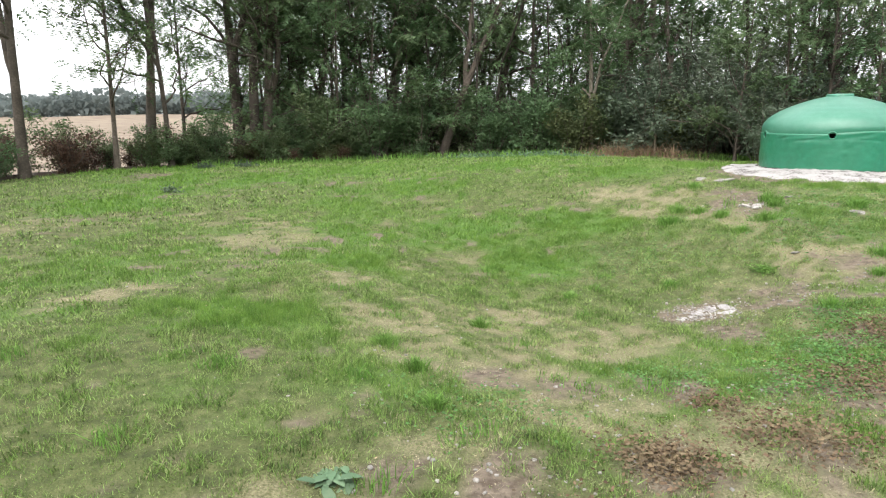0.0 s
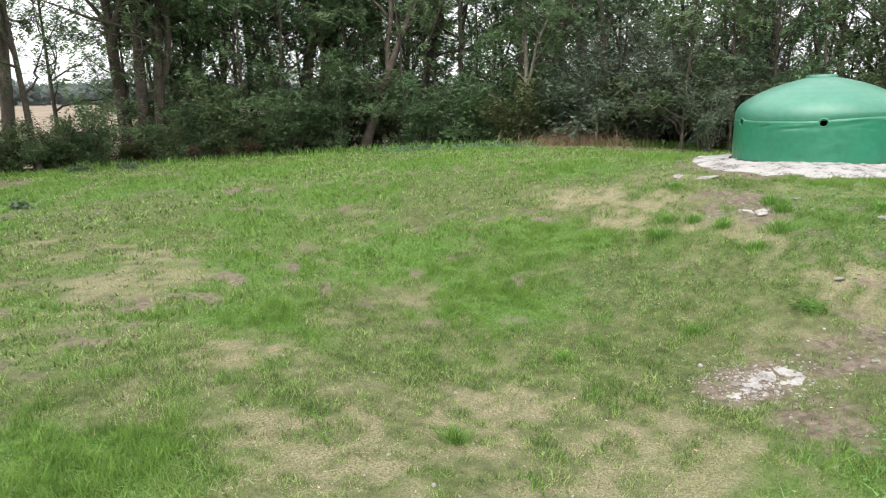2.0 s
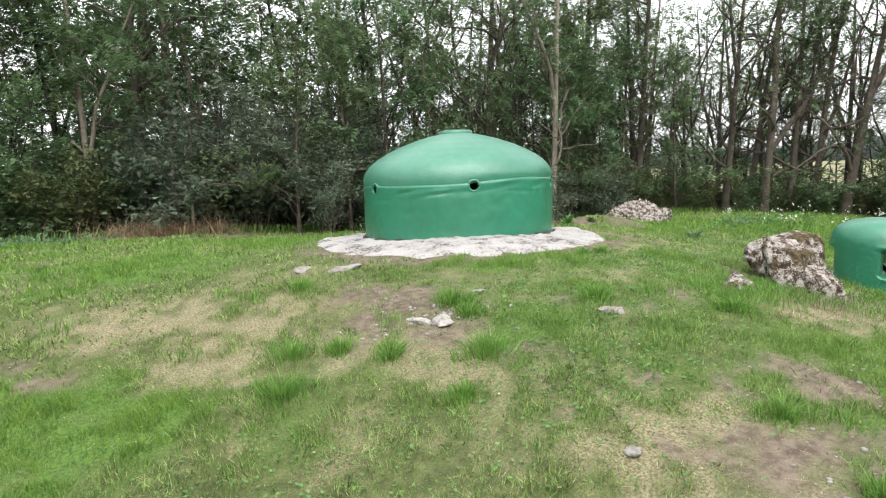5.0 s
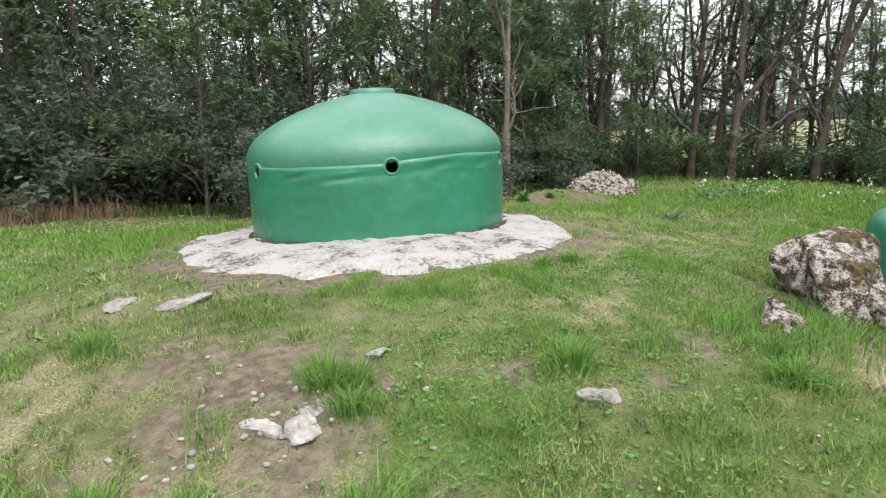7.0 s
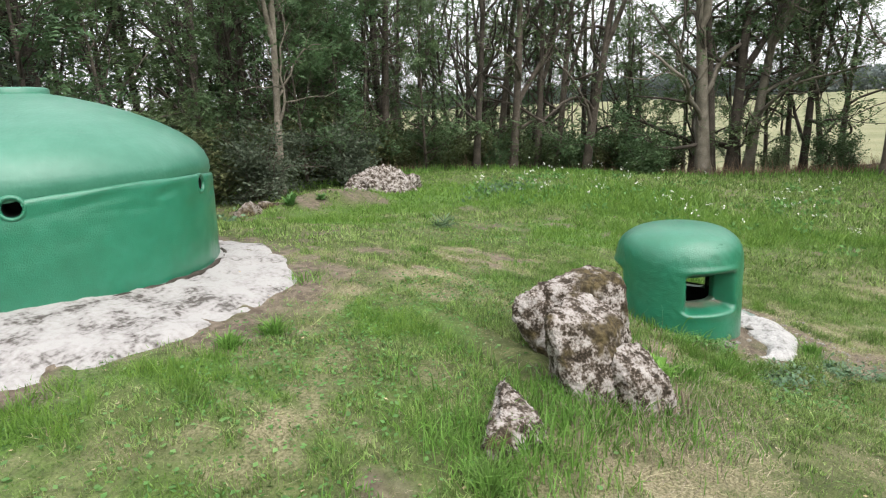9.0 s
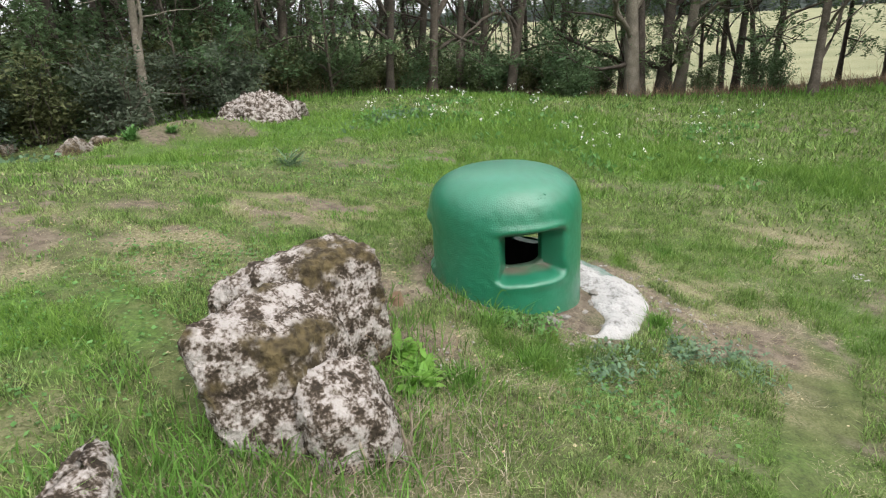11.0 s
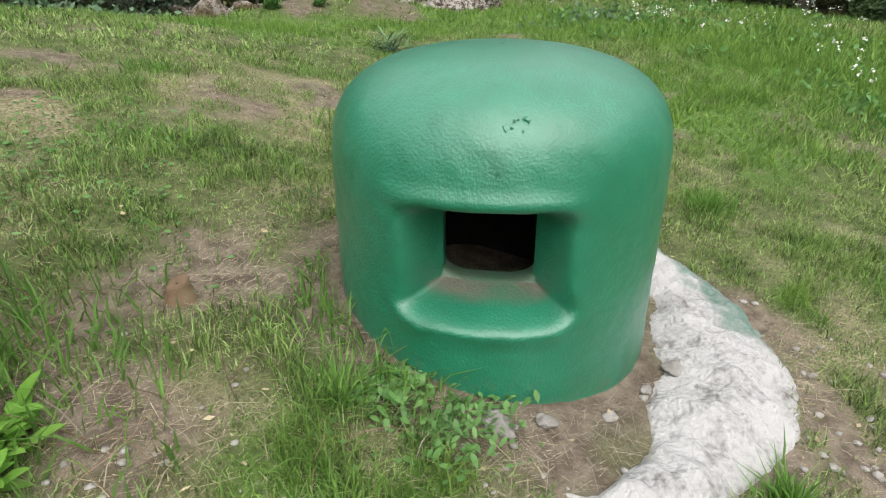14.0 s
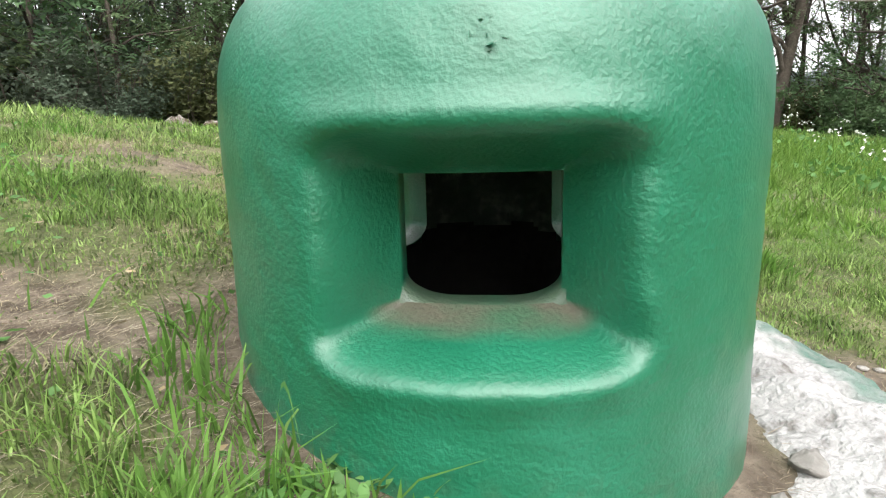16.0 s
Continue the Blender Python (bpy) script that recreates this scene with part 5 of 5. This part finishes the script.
def rosette(x, y, size, leaves, material, label, seed, rise=0.5, z=0.0, slim=1.0, patch=None):
    """A low plant of broad, folded leaves."""
    g = np.random.default_rng(seed)
    home = new("leafy_weed")
    home.location = (x, y, at(x, y) - 0.01 + z)
    tagged(home, label, "weed", "leafy weeds")
    pile = Pile()
    for k in range(leaves):
        a, L = g.uniform(0, 6.28), size * g.uniform(0.5, 1.1)
        up = rise * g.uniform(0.3, 1.4)
        d, s = np.array([math.cos(a), math.sin(a), up]), np.array([-math.sin(a), math.cos(a), 0])
        o = np.array([g.normal(), g.normal(), 0]) * (patch or size * 0.25) + np.array([0, 0, abs(g.normal()) * size * 0.25 * rise])
        P = []
        for t, w in ((0, 0.05), (0.3, 0.55), (0.6, 0.62), (0.85, 0.35), (1, 0.02)):
            c = o + d * L * t - np.array([0, 0, 1]) * L * 0.5 * t * t
            P += [c - s * w * L * 0.32 * slim, c - np.array([0, 0, 0.03 * L]), c + s * w * L * 0.32 * slim]
        pile.add(np.array(P), grid_faces(5, 3))
    part("leaves", pile.mesh("leaves", material, True), home)
    return home


rosette(10.06, 10.52, 0.12, 70, M_FRESH, "bright green broad-leaved weed beside the block", 1, 1.1)
rosette(10.22, 10.62, 0.11, 60, M_FRESH, "bright green broad-leaved weed beside the block", 2, 0.9)
rosette(10.28, 10.75, 0.11, 70, M_FRESH, "yellow-green fern-like weed below the block", 3, 1.0)
rosette(11.78, 9.5, 0.036, 620, M_GREYWEED, "grey-green creeping weed on bare soil", 4, 1.1, slim=1.7, patch=0.12)
rosette(11.8, 9.13, 0.036, 620, M_GREYWEED, "grey-green creeping weed on bare soil", 5, 1.1, slim=1.7, patch=0.13)
rosette(11.25, 9.92, 0.036, 760, M_GREYWEED, "grey-green creeping weed on bare soil", 6, 1.1, slim=1.7, patch=0.15)
rosette(11.36, 10.40, 0.034, 420, M_WEED, "dark green buttercup leaves against the bell", 7, 1.2, slim=1.5, patch=0.10)
rosette(11.25, 10.60, 0.034, 420, M_WEED, "dark green buttercup leaves against the bell", 8, 1.2, slim=1.5, patch=0.09)
rosette(0.04, 3.24, 0.16, 30, M_GREYWEED, "grey-green thistle rosette in thin grass", 9, 0.5)
rosette(4.44, 9.02, 0.17, 90, M_TUFT, "low green weed with long leaves", 10, 0.8, slim=0.22)
rosette(7.6, 10.4, 0.15, 90, M_TUFT, "low green weed with long leaves", 12, 0.8, slim=0.22)
rosette(13.95, 15.03, 0.22, 60, M_GREYWEED, "clump of long strap leaves in the meadow", 13, 1.0, slim=0.25)
rosette(14.2, 18.9, 0.14, 90, M_WEED, "pale green weeds on the earth bank", 14, 1.4)
rosette(14.9, 18.75, 0.12, 70, M_WEED, "pale green weeds on the earth bank", 15, 1.2)


def dead_leaves():
    g = np.random.default_rng(53)
    x = np.concatenate([11.4 + g.normal(size=260) * 1.3, g.uniform(-4, 13, 1500)])
    y = np.concatenate([10.3 + g.normal(size=260) * 1.0, g.uniform(3, 14, 1500)])
    ok = np.hypot(x - BELL[0], y - BELL[1]) > 0.66
    x, y = x[ok], y[ok]
    C = np.stack([x, y, lie(x, y) + 0.015], 1)
    V, F = leaf_quads(C, 0.028, g, 0, 0.6)
    V[:, 2] = np.repeat(C[:, 2], 4) + (V[:, 2] - np.repeat(C[:, 2], 4)) * 0.3
    tagged(new("fallen_leaves", mesh_np("fallen_leaves", V, F, M_DEADLEAF)), "scattered dry fallen leaves", "leaves", kind="stuff")


dead_leaves()


def stake(x, y, h, label):
    bm = bmesh.new()
    bmesh.ops.create_cone(bm, cap_ends=True, segments=10, radius1=0.05, radius2=0.042, depth=h + 0.3)
    bmesh.ops.translate(bm, verts=bm.verts, vec=(0, 0, h / 2 - 0.15))
    for v in bm.verts:
        v.co.x += 0.03 * v.co.z
    bmesh.ops.bevel(bm, geom=[e for e in bm.edges if e.calc_length() < 0.05], offset=0.006, segments=1)
    ob = new("wooden_stake", from_bm("wooden_stake", bm, M_WOOD))
    ob.location = (x, y, at(x, y))
    tagged(ob, label, "stake")


def stump(x, y):
    """A small weathered tree stump."""
    n, prof = 18, [(0.060, -0.05), (0.046, 0.015), (0.036, 0.035), (0.037, 0.052), (0.031, 0.058), (0.018, 0.055), (0.003, 0.050)]
    V, A, Z = turned(prof, n, lambda R, A, Z: R * (1 + 0.35 * (vnoise(np.cos(A) * 2, np.sin(A) * 2, 0.5, 2) - 0.4)))
    V[:, 2] += 0.4 * V[:, 0] * (V[:, 2] > 0.03)
    ob = new("tree_stump", mesh_np("tree_stump", V, grid_faces(len(prof), n, True), M_DOCK))
    ob.location = (x, y, at(x, y))
    tagged(ob, "small brown weathered tree stump in thin grass", "stump")


stump(10.81, 11.16)
stake(6.4, 26.05, 0.95, "pale weathered wooden stake at the wood edge")
stake(10.1, 25.1, 0.75, "short grey wooden stake at the wood edge")


def low_weeds():
    """Creeping weeds and brown dock near where the walk begins, and ground ivy about the lawn."""
    g = np.random.default_rng(61)
    for name, material, label, table in (("creeping_weeds", M_WEED, "low creeping green weeds on thin soil", ((4.2, 6.2, 0.9, 3000), (3.4, 5.4, 0.7, 1400), (4.6, 7.2, 0.6, 900), (2.4, 5.6, 0.5, 500), (0.8, 4.4, 0.8, 500), (11.0, 9.6, 0.6, 700), (10.2, 12.2, 1.2, 1200), (14.5, 14.5, 2.5, 1800), (6.5, 11.3, 1.6, 2200), (8.4, 12.0, 1.2, 1400), (3.2, 10.2, 1.8, 1600), (5.6, 10.2, 1.2, 1200))),
                                         ("brown_dock", M_DOCK, "withered brown dock and moss", ((2.0, 3.8, 0.35, 1500), (4.9, 6.6, 0.6, 1800), (3.0, 4.3, 0.6, 1600), (1.6, 3.0, 0.4, 700), (4.0, 5.4, 0.7, 1800), (2.6, 4.9, 0.3, 400)))):
        C = []
        for x, y, r, n in table:
            px, py = x + g.normal(size=n) * r * 0.5, y + g.normal(size=n) * r * 0.4
            C.append(np.stack([px, py, lie(px, py) + np.abs(g.normal(size=n)) * (0.02 if name == "creeping_weeds" else 0.05) + 0.005], 1))
        C = np.concatenate(C)
        C = C[free_of_things(C[:, 0], C[:, 1])]
        V, F = leaf_quads(C, 0.035, g, 0, 0.7)
        V[:, 2] = np.repeat(C[:, 2], 4) + (V[:, 2] - np.repeat(C[:, 2], 4)) * 0.5
        tagged(new(name, mesh_np(name, V, F, material)), label, "weeds", kind="stuff")


low_weeds()


def stems():
    """Long wiry grass stems and a few cut woody stems by the broken concrete."""
    g = np.random.default_rng(67)
    pile = Pile()
    for _ in range(46):
        x, y = 10.25 + g.normal() * 0.35, 10.75 + g.normal() * 0.35
        P, r = bough(g, (x, y, at(x, y)), (g.normal() * 0.6, g.normal() * 0.6, 1.0), g.uniform(0.25, 0.6), 0.0022, 0.12, 8)
        P[:, 2] -= np.linspace(0, 1, 9) ** 2 * 0.18
        pile.add(*tube(P, r, 3))
    tagged(new("wiry_stems", pile.mesh("wiry_stems", M_HAY)), "long wiry dry grass stems", "grass", kind="stuff")
    for k in range(9):
        x, y = 9.56 + g.normal() * 0.1, 10.24 + g.normal() * 0.07
        P, r = bough(g, (x, y, at(x, y) - 0.03), (g.normal() * 0.25, g.normal() * 0.25, 1), g.uniform(0.12, 0.24), 0.009, 0.08, 4)
        V, F = tube(P, r * 0.5 + 0.005, 6)
        me = mesh_np("cut_stem", V, F, M_WOOD, True)
        tagged(new("cut_stem", me), "pale cut woody stem beside the concrete", "stem", "cut stems")
    a = radians(196)                                   # one long bright blade against the bell
    P = np.array([[BELL[0] + 0.66 * math.cos(a) - 0.02 * t, BELL[1] + 0.66 * math.sin(a) - 0.16 * t, at(11.27, 10.65) + 0.20 * math.sin(t * 2.4)] for t in np.linspace(0, 1, 9)])
    W = np.linspace(0.009, 0.001, 9)[:, None] * np.array([[0.3, 0.2, 0.9]])
    V = np.stack([P - W, P + W], 1).reshape(-1, 3)
    tagged(new("long_blade", mesh_np("long_blade", V, grid_faces(9, 2), M_WEED, True)), "long arching blade of grass by the bell", "grass")


stems()


def straw_litter():
    """Loose pale straw lying in the thin grass along the walk."""
    g = np.random.default_rng(71)
    n = 460000
    x, y = np.concatenate([g.uniform(-4, 15.5, n // 2), 11.6 + g.normal(size=n // 2) * 1.5]), np.concatenate([g.uniform(2, 15, n // 2), 10.9 + g.normal(size=n // 2) * 1.3])
    near = along(x, y)
    bare, dry = covers(x, y)
    tuft = vnoise(x, y, 0.3, 5)
    ok = (near < 5.5) & free_of_things(x, y) & (g.random(n) < (0.12 + 1.5 * dry + 0.7 * bare) * smooth(0.25, 0.65, tuft))
    x, y = x[ok], y[ok]
    blades("straw_litter", x, y, g.uniform(0.006, 0.024, len(x)), g.uniform(0.003, 0.006, len(x)) * np.where(np.hypot(x - BELL[0], y - BELL[1]) < 2.2, 0.55, 1.0), None, M_STRAW, "loose pale straw lying in the grass", g, 4.5, bend=False)


straw_litter()


def edge_weeds():
    """Pale broad weeds at the far lip of the lawn and dark ones on the crest."""
    g = np.random.default_rng(73)
    for name, material, label, table in (("pale_weeds", M_GREYWEED, "pale broad-leaved weeds at the lawn edge", ((-0.5, 24.6, 1.3, 420), (2.2, 24.9, 1.2, 420), (3.4, 24.4, 0.6, 160), (19.5, 17.0, 1.2, 200), (11.4, 18.6, 1.0, 260))),
                                         ("crest_weeds", M_SHRUB, "dark low weeds on the crest of the lawn", ((-10.2, 21.6, 0.35, 160), (-9.0, 22.3, 0.3, 140), (-8.0, 15.5, 0.25, 60)))):
        C = np.concatenate([np.stack([x + g.normal(size=n) * r * 0.6, y + g.normal(size=n) * r * 0.25, np.zeros(n)], 1) for x, y, r, n in table])
        C[:, 2] = lie(C[:, 0], C[:, 1]) + np.abs(g.normal(size=len(C))) * 0.09
        tagged(new(name, mesh_np(name, *leaf_quads(C, 0.11, g, 0, 0.6), material)), label, "weeds", kind="stuff")


edge_weeds()
